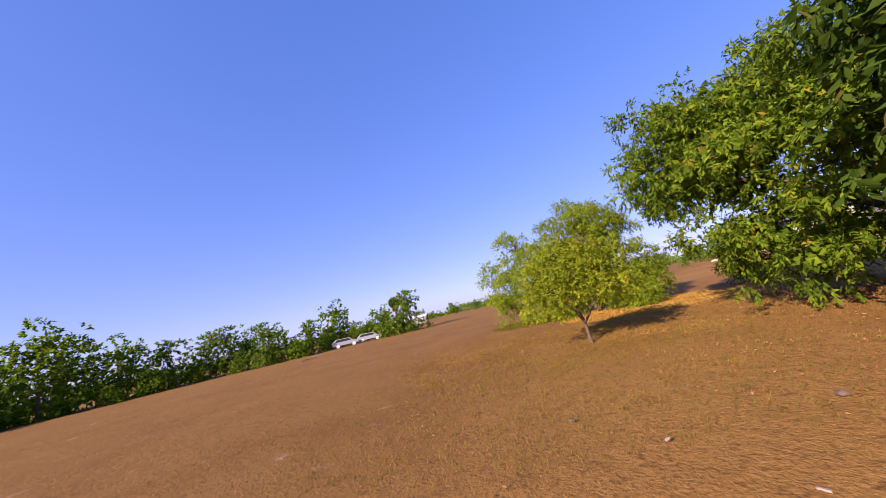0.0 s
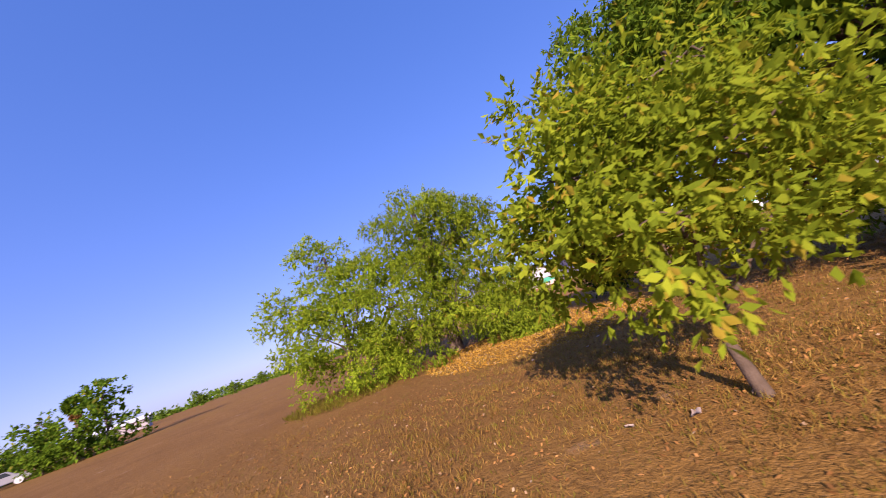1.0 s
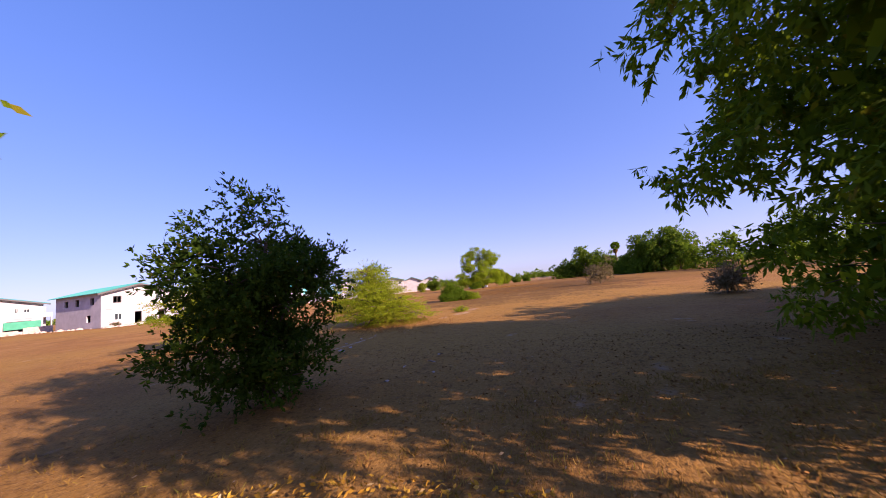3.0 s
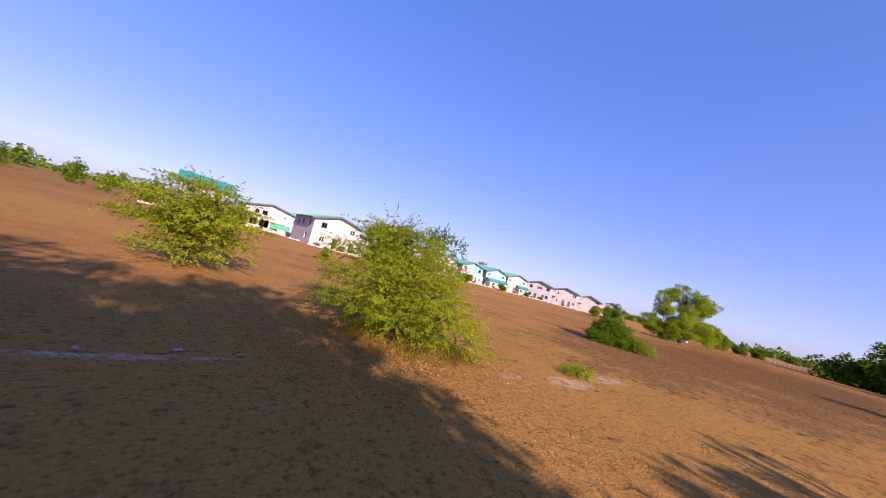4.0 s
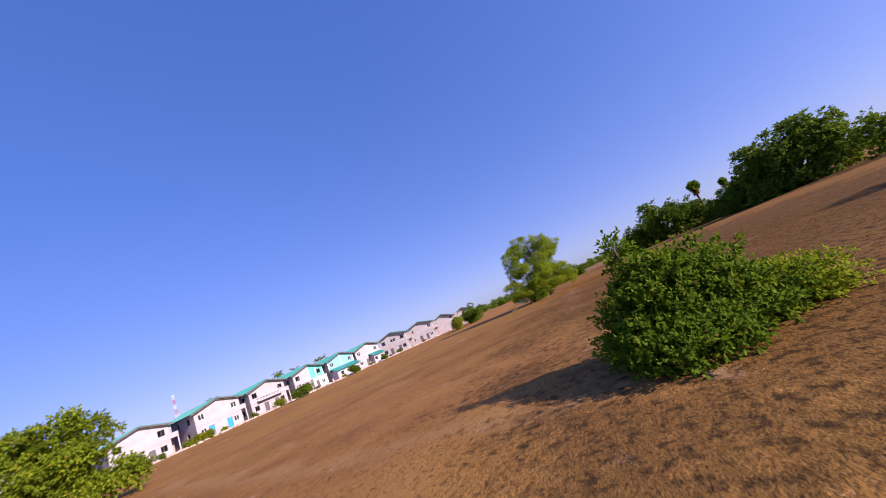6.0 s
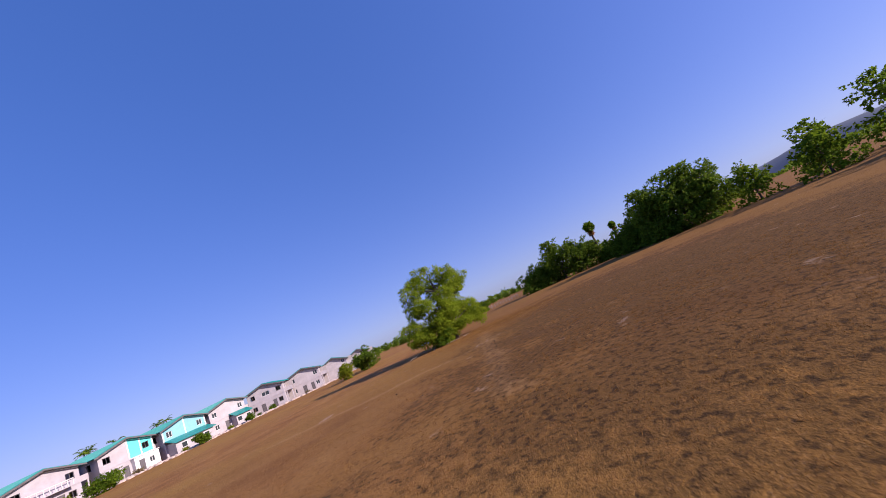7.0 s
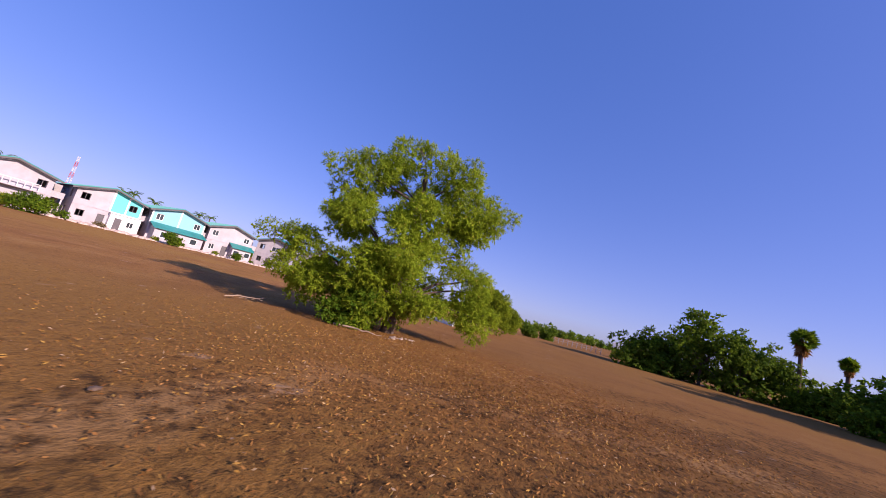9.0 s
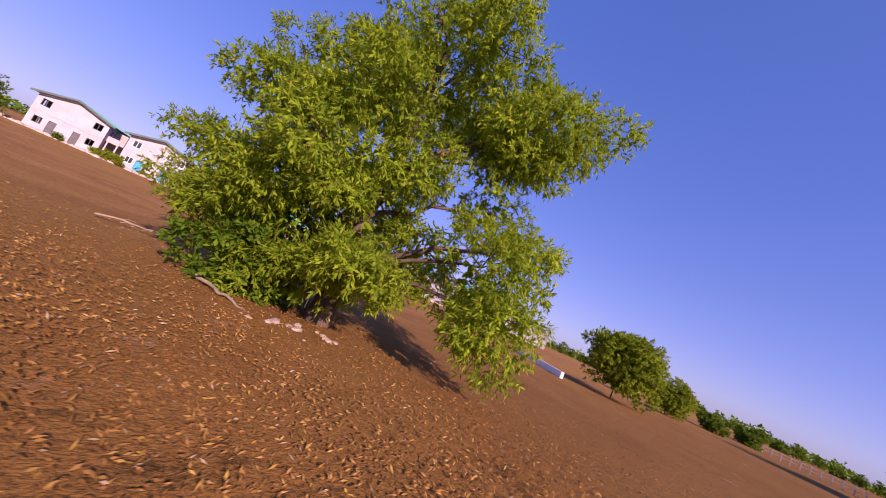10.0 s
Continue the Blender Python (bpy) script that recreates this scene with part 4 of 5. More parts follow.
DSH = [(0, 0, 3.8, 1.4, 1.3, 0.9), (1.1, 0.2, 3.0, 1.2, 1.2, 0.9), (-1.1, -0.2, 2.9, 1.3, 1.2, 0.9), (0.2, -0.9, 2.4, 1.3, 1.1, 0.9), (0, 0.9, 2.2, 1.3, 1.1, 0.9), (1.0, -0.5, 1.4, 1.2, 1.1, 0.8), (-1.0, 0.4, 1.3, 1.2, 1.2, 0.9), (0, -0.4, 0.8, 1.4, 1.3, 0.7)]
tree("shrub_tree", (-14.65, -12.5, -0.03), resize(DSH, 0.56, 0.67), [(0, 0, 0), (0.05, 0, 0.8), (0, 0.1, 1.7), (0.1, 0, 2.6)], 0.08, LEAF_DARK, "dark bushy small tree standing in the shade",
     sprays=2500, per=13, spray_len=0.3, length=0.085, width=0.042, droop=0.1, seed=61, shell=(0.35, 1.15), rough=0.5, twigs=6, clumps=150, clump=0.3, tier=0.5)

BUSHB = [(0.3, 0.1, 2.75, 0.6, 0.6, 0.16), (-0.1, 0.0, 2.45, 0.95, 0.9, 0.16), (0.7, -0.1, 2.1, 0.9, 0.85, 0.16), (-0.6, 0.2, 2.0, 1.0, 0.9, 0.16), (0.2, -0.5, 1.65, 1.25, 1.0, 0.17), (-0.7, -0.2, 1.35, 1.2, 1.0, 0.17), (0.8, 0.3, 1.3, 1.1, 1.0, 0.17),
         (0.0, -0.5, 0.95, 1.5, 1.2, 0.18), (0.9, -0.3, 0.7, 1.0, 0.9, 0.16), (-0.8, 0.1, 0.6, 1.1, 1.0, 0.16), (0.1, -0.3, 0.35, 1.2, 1.1, 0.14), (0.1, 0.0, 1.5, 0.8, 0.8, 0.9), (0.4, -1.1, 1.2, 1.0, 0.8, 0.17), (0.6, -1.6, 0.8, 0.9, 0.8, 0.16), (0.7, -2.1, 0.4, 0.8, 0.7, 0.15), (-0.3, -1.2, 0.6, 0.9, 0.7, 0.15), (-0.5, -0.1, 2.75, 0.7, 0.7, 0.16)]
tree("thorn_bush", (-4.5, -7.5, -0.03), resize(BUSHB, 0.98, 0.92), [(0, 0, 0), (0.05, 0, 0.5), (0, 0, 1.1), (0.05, 0, 2.2)], 0.07, LEAF_YELLOW, "broad feathery yellow-green bush with arching twigs in flat tiers", group="field bushes",
     sprays=2700, per=25, spray_len=0.58, length=0.068, width=0.027, droop=0.1, outward=1.4, flat=0.25, seed=71, shell=(0.35, 1.0), rough=0.5, twigs=10, category="bush")
SAPLING = [(0.1, 0.0, 3.0, 0.4, 0.4, 0.3), (-0.1, 0.15, 2.6, 0.55, 0.5, 0.35), (0.3, -0.1, 2.2, 0.55, 0.5, 0.35), (-0.3, 0.0, 1.8, 0.6, 0.55, 0.35), (0.2, 0.1, 1.3, 0.65, 0.6, 0.4), (0.0, -0.1, 0.7, 0.7, 0.6, 0.4)]
tree("sapling", (-2.85, -6.7, -0.03), resize(SAPLING, 1.05, 0.86), [(0, 0, 0), (0.03, 0, 0.8), (0, 0.05, 1.8), (0.08, 0, 2.8)], 0.035, LEAF_VINE, "slim upright green sapling behind the feathery bush", group="field bushes",
     sprays=620, per=14, spray_len=0.28, length=0.075, width=0.04, droop=0.15, seed=73, shell=(0.3, 1.1), rough=0.4, twigs=6, category="sapling", clumps=80, clump=0.22)
BUSHC = [(0.1, 0, 2.35, 0.7, 0.7, 0.16), (0.5, 0.2, 2.0, 0.9, 0.8, 0.17), (-0.5, -0.1, 1.85, 1.0, 0.9, 0.17), (0.3, -0.3, 1.5, 1.1, 1.0, 0.17), (-0.5, 0.1, 1.2, 1.0, 0.9, 0.17), (0.5, -0.1, 0.9, 0.9, 0.8, 0.16), (-0.1, -0.2, 0.5, 0.8, 0.8, 0.15), (0, 0, 1.3, 0.6, 0.6, 0.7)]
tree("thorn_bush", (-8.8, -2.3, -0.03), resize(BUSHC, 1.12, 1.05), [(0, 0, 0), (0.05, 0, 0.5), (0, 0, 1.2), (0, 0, 2.0)], 0.06, LEAF_YELLOW, "feathery yellow-green bush with thin twigs", group="field bushes",
     sprays=1500, per=22, spray_len=0.6, length=0.085, width=0.034, droop=0.1, outward=1.4, flat=0.3, seed=72, shell=(0.3, 1.05), rough=0.5, twigs=8, category="bush")

VINE = [(0, 0.3, 0.35, 0.75, 0.6, 0.42), (0, 0.0, 0.75, 0.62, 0.55, 0.45), (0.05, -0.1, 1.15, 0.45, 0.4, 0.36), (0, 0.1, 1.65, 0.12, 0.12, 0.3), (0, -0.55, 0.95, 0.55, 0.5, 0.45), (0.05, -1.0, 0.75, 0.55, 0.5, 0.42), (0, -0.6, 0.35, 0.85, 0.8, 0.42), (0, -1.4, 0.36, 0.6, 0.55, 0.36), (-0.6, 0.0, 0.25, 0.55, 0.75, 0.28)]
vine = tree("vine_mound", (12.6, -4.75, -0.03), VINE, [(0, 0.1, 0), (0, 0.1, 0.8), (0.05, 0.1, 1.3), (0, 0.12, 1.85)], 0.05, LEAF_VINE, "low mound of leafy green creeping vine", group="field bushes",
     sprays=3400, per=11, spray_len=0.25, length=0.08, width=0.052, droop=0.0, seed=81, shell=(0.75, 1.04), rough=0.5, twigs=3, category="bush")
LOW = [(0, 0, 0.3, 0.5, 0.5, 0.34), (0.1, -0.5, 0.22, 0.5, 0.5, 0.26)]
low_shrub = tree("low_shrub", (13.25, -6.45, -0.03), LOW, [(0, 0, 0), (0.02, 0, 0.2), (0, 0, 0.4)], 0.03, LEAF_MANGO, "low light green shrub beside the vine mound", group="field bushes",
     sprays=620, per=11, spray_len=0.22, length=0.07, width=0.042, droop=0.0, seed=82, shell=(0.6, 1.06), rough=0.5, twigs=3, category="bush")
low_shrub.rotation_euler.z = radians(22)
vine.rotation_euler.z = radians(22)

M2 = [(0, 0, 5.3, 1.6, 1.5, 1.2), (1.2, 0.2, 4.4, 1.5, 1.4, 1.2), (-1.3, 0, 4.4, 1.5, 1.4, 1.2), (0.2, -0.8, 3.2, 1.7, 1.4, 1.2), (-1.0, -0.4, 2.4, 1.5, 1.3, 1.1), (1.3, -0.3, 2.3, 1.6, 1.4, 1.1), (0.2, -0.6, 1.2, 1.9, 1.5, 1.1), (2.2, -0.8, 0.9, 1.5, 1.3, 0.9)]
tree("bushy_tree", (14.3, 27.0, -0.03), resize(M2, 1.2, 0.97) + [(-2.6, -0.2, 4.3, 1.3, 1.2, 1.0), (-2.2, -0.4, 2.6, 1.3, 1.2, 1.0)], [(0, 0, 0), (0, 0, 1.4), (0.1, 0, 3.0), (0, 0, 5.0)], 0.14, LEAF_MANGO, "bushy green tree with leafy shrubs round its foot",
     sprays=4000, per=11, spray_len=0.36, length=0.19, width=0.1, droop=0.2, seed=91, shell=(0.6, 1.05), clumps=170, clump=0.6, core=250)


def bush(x, y, r, h, leaf, label, seed, sprays=700, length=0.1, width=0.045, group="field bushes"):
    sprays, length, width = int(sprays * 0.46), length * 1.25, width * 1.25
    q = np.random.default_rng(seed)
    lob = lobes_round(q, 7, r, h, 0.1, 0.75, (0.45, 0.65)) + [(0, 0, h * 0.35, r * 0.7, r * 0.7, h * 0.3)]
    return tree("bush", (x, y, -0.03), lob, [(0, 0, 0), (0.02, 0, h * 0.3), (0, 0, h * 0.7)], 0.04, leaf, label, group, sprays=sprays, per=10, spray_len=0.3, length=length, width=width,
                droop=0.05, seed=seed, shell=(0.5, 1.08), rough=0.5, twigs=4, category="bush", clumps=max(16, sprays // 40), clump=max(0.12, r * 0.34), core=sprays // 8)


WISP = [(0, 0, 1.3, 0.42, 0.4, 0.3), (0.25, 0.1, 0.95, 0.5, 0.45, 0.25), (-0.25, -0.1, 0.85, 0.5, 0.45, 0.25), (0.05, -0.15, 0.5, 0.55, 0.5, 0.25), (0, 0, 0.25, 0.45, 0.45, 0.2)]
tree("wispy_bush", (5.4, 2.3, -0.03), WISP, [(0, 0, 0), (0.02, 0, 0.4), (0, 0, 1.1)], 0.035, LEAF_YELLOW, "small wispy yellow-green bush in the open field", "field bushes",
     sprays=420, per=16, spray_len=0.42, length=0.075, width=0.03, droop=0.1, outward=1.2, flat=0.5, seed=101, shell=(0.3, 1.1), rough=0.5, twigs=7, category="bush")
bush(1.6, 15.4, 0.6, 1.6, LEAF_YELLOW, "small pale green bush in the open field", 102, 500)
bush(60.6, 62.5, 2.3, 2.3, LEAF_VINE, "rounded dark green bush in front of the houses", 103, 1500, 0.18, 0.09)
bush(77.6, 62.0, 1.5, 2.0, LEAF_VINE, "green shrub before the light blue house", 104, 900, 0.18, 0.09)
bush(46.0, 70.5, 1.0, 1.4, LEAF_YELLOW, "small shrub by the blue-doored house", 105, 500, 0.16, 0.08)
bush(26.5, -18.4, 2.2, 2.4, LEAF_GREY, "dry greyish twiggy bush in the open field", 106, 1400, 0.12, 0.03)
bush(0.8, -23.0, 1.1, 1.2, LEAF_GREY, "dry brownish twiggy shrub at the shade's edge", 107, 800, 0.1, 0.03)
tree("weed_tuft", (0.0, -10.5, -0.02), [(0, 0, 0.1, 0.42, 0.36, 0.08), (0.25, 0.1, 0.08, 0.3, 0.26, 0.06), (-0.28, -0.05, 0.08, 0.3, 0.26, 0.06)], [(0, 0, 0), (0.01, 0, 0.06), (0, 0, 0.12)], 0.012, LEAF_YELLOW, "low wide green weed tuft on a pale bare patch", group="field bushes",
     sprays=260, per=9, spray_len=0.16, length=0.055, width=0.024, droop=-0.1, outward=1.2, seed=108, shell=(0.2, 1.1), rough=0.4, twigs=4, category="weed")
bush(55.9, 6.1, 1.5, 1.4, LEAF_VINE, "dark leafy undergrowth at the lone tree's foot", 119, 1500, 0.12, 0.06)
bush(3.0, 76.0, 1.7, 3.0, LEAF_VINE, "green shrub beside the unfinished house", 118, 900, 0.18, 0.09)
bush(81.0, 7.8, 2.8, 4.8, LEAF_MANGO, "tall dense rounded shrub beyond the lone tree", 110, 6500, 0.17, 0.08)
bush(98.0, 9.2, 2.4, 3.6, LEAF_MANGO, "dense green shrub beyond the lone tree", 111, 2400, 0.18, 0.09)
bush(112.0, 8.0, 2.0, 2.2, LEAF_FAR, "low green shrub beyond the lone tree", 117, 1500, 0.2, 0.1)
bush(124.0, 6.0, 2.2, 2.0, LEAF_FAR, "small low green shrub far beyond the lone tree", 126, 1200, 0.22, 0.11)
bush(88.0, 60.5, 1.2, 1.5, LEAF_VINE, "green shrub in front of the white house", 112, 500, 0.16, 0.08)
bush(83.0, 28.0, 2.4, 4.2, LEAF_FAR, "green shrub near the end of the houses", 113, 1400, 0.2, 0.1)
bush(88.5, 30.5, 2.6, 3.4, LEAF_FAR, "green shrub near the end of the houses", 114, 1400, 0.2, 0.1)
bush(94.0, 33.0, 3.0, 4.4, LEAF_FAR, "tall green shrub near the end of the houses", 115, 1400, 0.2, 0.1)
bush(78.0, 30.6, 1.8, 2.6, LEAF_YELLOW, "yellow-green shrub near the end of the houses", 116, 1200, 0.16, 0.08)


# weeds and low shrubs along the foot of the houses
weed_kinds = [bush(20.0, 51.8, 0.7, 0.8, LEAF_VINE, "low weedy shrub at the foot of the houses", 120, 220, 0.16, 0.08, "weeds by the houses"), bush(43.6, 72.5, 1.0, 1.2, LEAF_YELLOW, "low yellow-green shrub at the foot of the houses", 121, 300, 0.16, 0.08, "weeds by the houses"),
              bush(55.4, 70.6, 0.6, 0.6, LEAF_GREY, "dry brown weed clump at the foot of the houses", 122, 220, 0.14, 0.05, "weeds by the houses")]
wr = random.Random(77)


def house_front(x):
    """How far out the open ground reaches before the houses, at each x."""
    return float(np.interp(x, [-16, -2, 2, 10, 11, 22, 33, 44, 56, 67, 77, 86, 95, 104, 115], [60.5, 60.5, 79, 79, 51.5, 51.5, 75.5, 73.0, 71.0, 69.8, 66.5, 64.5, 60.0, 55.5, 51.5]))


for i in range(22):
    x = -8 + i * 5.2 + wr.uniform(-1.5, 1.5)
    front = house_front(x) - wr.uniform(0.2, 1.8)
    copy_thing(wr.choice(weed_kinds), Matrix.Translation((x, front, -0.03)) @ Matrix.Rotation(wr.uniform(0, 6), 4, "Z") @ Matrix.Scale(wr.uniform(0.6, 1.3), 4))


# ---- far trees ----
def far_kind(seed, h, r, low, n, leaf, sprays=180, length=0.9, width=0.58):
    q = np.random.default_rng(seed)
    lob = lobes_round(q, n, r, h, low, 0.85, (0.36, 0.5)) + [(r * 0.62 * math.cos(a), r * 0.62 * math.sin(a), h * 0.13, r * 0.42, r * 0.42, h * 0.14) for a in (0.4, 1.65, 2.9, 4.2, 5.4)] + [(0, 0, h * 0.3, r * 0.75, r * 0.75, h * 0.27), (r * 0.3, r * 0.2, h * 0.6, r * 0.6, r * 0.6, h * 0.25)]
    return tree("field_tree", (0, 0, -500), lob, [(0, 0, 0), (0.1, 0, h * 0.25), (0, 0.1, h * 0.7)], 0.2, leaf, "leafy green tree at the edge of the field", "trees at the field's edge", sprays=sprays, per=7,
                spray_len=0.6, length=length, width=width, droop=0.3, seed=seed, shell=(0.7, 1.06), rough=0.45, twigs=1, clumps=66, clump=1.3, core=sprays // 14)


kinds = [far_kind(201, 12.0, 4.6, 1.0, 10, LEAF_FAR), far_kind(202, 13.0, 5.4, 0.8, 12, LEAF_FAR), far_kind(203, 9.0, 5.2, 0.4, 10, LEAF_FAR), far_kind(204, 12.5, 4.0, 1.6, 9, LEAF_FAR), far_kind(205, 6.5, 4.6, 0.2, 9, LEAF_FAR)]
FULL = dict(sprays=1050, length=0.5, width=0.32)
kinds += [far_kind(211, 12.0, 4.6, 0.6, 11, LEAF_FAR, **FULL), far_kind(212, 13.0, 5.4, 0.5, 12, LEAF_FAR, **FULL), far_kind(213, 9.0, 5.2, 0.3, 11, LEAF_FAR, **FULL), far_kind(214, 12.5, 4.0, 1.2, 10, LEAF_FAR, **FULL), far_kind(215, 6.5, 4.6, 0.2, 10, LEAF_FAR, **FULL)]
MIDDLE = dict(sprays=380, length=0.6, width=0.38)
kinds += [far_kind(221, 12.0, 4.6, 0.8, 12, LEAF_VINE, **MIDDLE), far_kind(222, 13.0, 5.4, 0.6, 14, LEAF_VINE, **MIDDLE), far_kind(223, 9.0, 5.2, 0.4, 12, LEAF_VINE, **MIDDLE), far_kind(224, 12.5, 4.0, 1.4, 11, LEAF_VINE, **MIDDLE), far_kind(225, 6.5, 4.6, 0.2, 10, LEAF_VINE, **MIDDLE)]
used = set()


def plant(k, x, y, s=1.0, turn=0.0):
    m = Matrix.Translation((x, y, -0.05)) @ Matrix.Rotation(turn, 4, "Z") @ Matrix.Scale(s, 4)
    if k in used:
        return copy_thing(kinds[k], m)
    used.add(k)
    kinds[k].matrix_basis = m
    return kinds[k]


pr = random.Random(8)
# western row, set back where the cars are parked
for i in range(46):
    back = i < 30
    az = radians(42 + 62 * (i / 29 if back else (i - 30) / 15))
    d = 68 + pr.uniform(-3, 7) if back else 64 + pr.uniform(-2, 2)
    if radians(47.5) < az < radians(55):
        d += 9
    size = (0.54 + 0.75 * i / 29) * pr.uniform(0.85, 1.2) if back else pr.uniform(0.45, 0.7)
    plant(10 + pr.choice((0, 1, 1, 3, 2) if back else (2, 4)), -16.9 - d * math.sin(az), -36.4 + d * math.cos(az), size, pr.uniform(0, 6))
plant(14, -66.0, 13.5, 0.4, 1.0)
# north-west, low and far
for i in range(18):
    a = radians(2 + 62 * i / 17)
    d = 210 + pr.uniform(-40, 60)
    plant(pr.choice((2, 4, 0)), -10 - d * math.sin(a), -20 + d * math.cos(a), pr.uniform(0.7, 1.0), pr.uniform(0, 6))
# south-eastern clumps
EAST_CLUMP = [(102, -16.5, 1, 0.8), (105, -11.8, 2, 0.72), (103, -9.6, 4, 0.8), (100.5, -20.2, 1, 0.74), (104, -22.3, 0, 0.74), (107, -15, 1, 0.8), (100.3, -25.2, 3, 0.54), (98.6, -25.0, 8, 0.5), (98.6, -27.2, 4, 0.7), (98.5, -28.6, 4, 0.85), (103, -31, 2, 0.55)]
DARK_CLUMP = [(86.5, -26.4, 2, 0.84), (82, -27.6, 2, 0.8), (79.5, -30.2, 1, 0.96), (83.5, -31.5, 1, 0.96), (76.8, -33.4, 1, 1.02), (80, -37, 1, 1.08), (74.5, -36.4, 0, 1.05), (88, -31, 4, 1.2), (77, -29.2, 4, 0.8)]
SOUTH_TREES = [(67, -37.5, 8, 0.92), (58, -38.5, 8, 0.9), (62, -42, 6, 0.85), (50, -45, 8, 1.0), (45, -52, 5, 1.1), (38, -46, 7, 1.0), (32, -53, 6, 1.05), (55, -51, 6, 1.1), (23, -57, 5, 1.1), (13, -60, 6, 1.1), (42, -61, 6, 1.15), (64, -53, 6, 1.15), (2, -64, 5, 1.1)]
for x, y, k, s in EAST_CLUMP + DARK_CLUMP + SOUTH_TREES:
    plant(k + 5, x, y, s, pr.uniform(0, 6))
# eastern distance
for i in range(34):
    a = radians(-58 - 46 * i / 33)
    d = 240 + pr.uniform(-50, 70)
    plant(pr.choice((2, 4, 0)), 55 - d * math.sin(a), d * math.cos(a), pr.uniform(0.6, 0.95), pr.uniform(0, 6))
for x, y, s in ((93, 96, 0.66), (69, 101, 0.78), (55, 106, 0.66), (77, 97, 0.66), (36, 106, 0.7), (22, 108, 0.7), (-16, 88, 0.6), (-19, 66, 0.38), (-25, 78, 0.5), (-33, 74, 0.5), (-14, 70, 0.32)):
    plant(10 + pr.choice((0, 1)), x, y, s, pr.uniform(0, 6))


def palm(x, y, h, seed, s=1.0):
    """A fan palm: rough straight stem, round head of stiff fans, dead skirt below."""
    q = np.random.default_rng(seed)
    ob = empty("fan_palm", (x, y, -0.05), "fan palm with a round dark head above the other trees", "palm", "fan palms")
    part_arrays("trunk", *tube([(0, 0, 0), (0.1, 0, h * 0.4), (0, 0.1, h * 0.85)], [0.3, 0.24, 0.2], 8), BARK, ob, smooth=True)
    v, f = [], []
    for i in range(46):
        d = unit(q.normal(0, 1, 3) + np.array([0, 0, 0.25]))
        st = np.array([0, 0, h * 0.85])
        side = unit(np.cross(d, q.normal(0, 1, 3)))
        up = np.cross(side, d)
        k = len(v)
        hub = st + d * q.uniform(0.5, 0.95) * s
        for a in np.linspace(-1.7, 1.7, 13):
            way = d * math.cos(a) + side * math.sin(a)
            across = side * math.cos(a) - d * math.sin(a)
            ln = q.uniform(0.85, 1.2) * s
            v += [hub, hub + way * ln * 0.6 + across * 0.1 * s, hub + way * ln + up * q.uniform(-0.25, 0.15), hub + way * ln * 0.6 - across * 0.1 * s]
        for j in range(13):
            f += [(k + 4 * j, k + 4 * j + 1, k + 4 * j + 2), (k + 4 * j, k + 4 * j + 2, k + 4 * j + 3)]
    part_arrays("crown", np.array(v), np.array(f), LEAF_VINE, ob)
    st = np.array([0, 0, h * 0.83])
    a = q.uniform(0, 6.28, 260)
    base = st + np.stack([np.cos(a) * 0.25, np.sin(a) * 0.25, q.uniform(-1.6, 0.1, 260)], -1) * [s, s, s]
    way = np.stack([np.cos(a) * 0.5, np.sin(a) * 0.5, np.full(260, -1.0)], -1) + q.normal(0, 0.25, (260, 3))
    part_arrays("dead_skirt", *leaves(q, base, way, 0.9 * s, 0.3 * s), GRASS_DRY, ob, "brown skirt of dead fans")
    return ob


palm(-67.0, 15.5, 7.2, 301, 0.75)
palm(99.6, -25.4, 10.0, 302, 0.85)
palm(105.0, -32.0, 8.4, 303, 0.6)


def coconut_palm(x, y, h, seed):
    """A slim leaning stem with a head of arching feather leaves."""
    q = np.random.default_rng(seed)
    ob = empty("coconut_palm", (x, y, -0.05), "slim coconut palm rising behind the houses", "palm", "palms behind the houses")
    top = np.array([q.uniform(-0.8, 0.8), q.uniform(-0.8, 0.8), h])
    part_arrays("trunk", *tube(bend(q, (0, 0, 0), top, 7, 0.0, 0.05), np.linspace(0.2, 0.12, 7), 7), BARK, ob, smooth=True)
    base, way = [], []
    for k in range(15):
        a = k * 2.4 + q.uniform(-0.3, 0.3)
        rise = q.uniform(0.1, 1.5)
        for s in np.linspace(0.1, 1, 12):
            p = top + np.array([math.cos(a) * 1.5 * s, math.sin(a) * 1.5 * s, rise * 1.5 * s - 1.2 * s * s])
            for side in (-1, 1):
                base.append(p)
                way.append([math.cos(a) * 0.5 - side * math.sin(a), math.sin(a) * 0.5 + side * math.cos(a), -0.6])
    part_arrays("crown", *leaves(q, np.array(base), np.array(way), 0.5, 0.11), LEAF_FAR, ob)
    return ob


for i, (x, y, h) in enumerate(((83.0, 98.0, 8.4), (86.5, 101.0, 9.0), (89.5, 97.0, 8.2), (101.0, 98.0, 8.8), (105.0, 100.0, 9.2), (66.0, 103.0, 8.2))):
    coconut_palm(x, y, h, 320 + i)


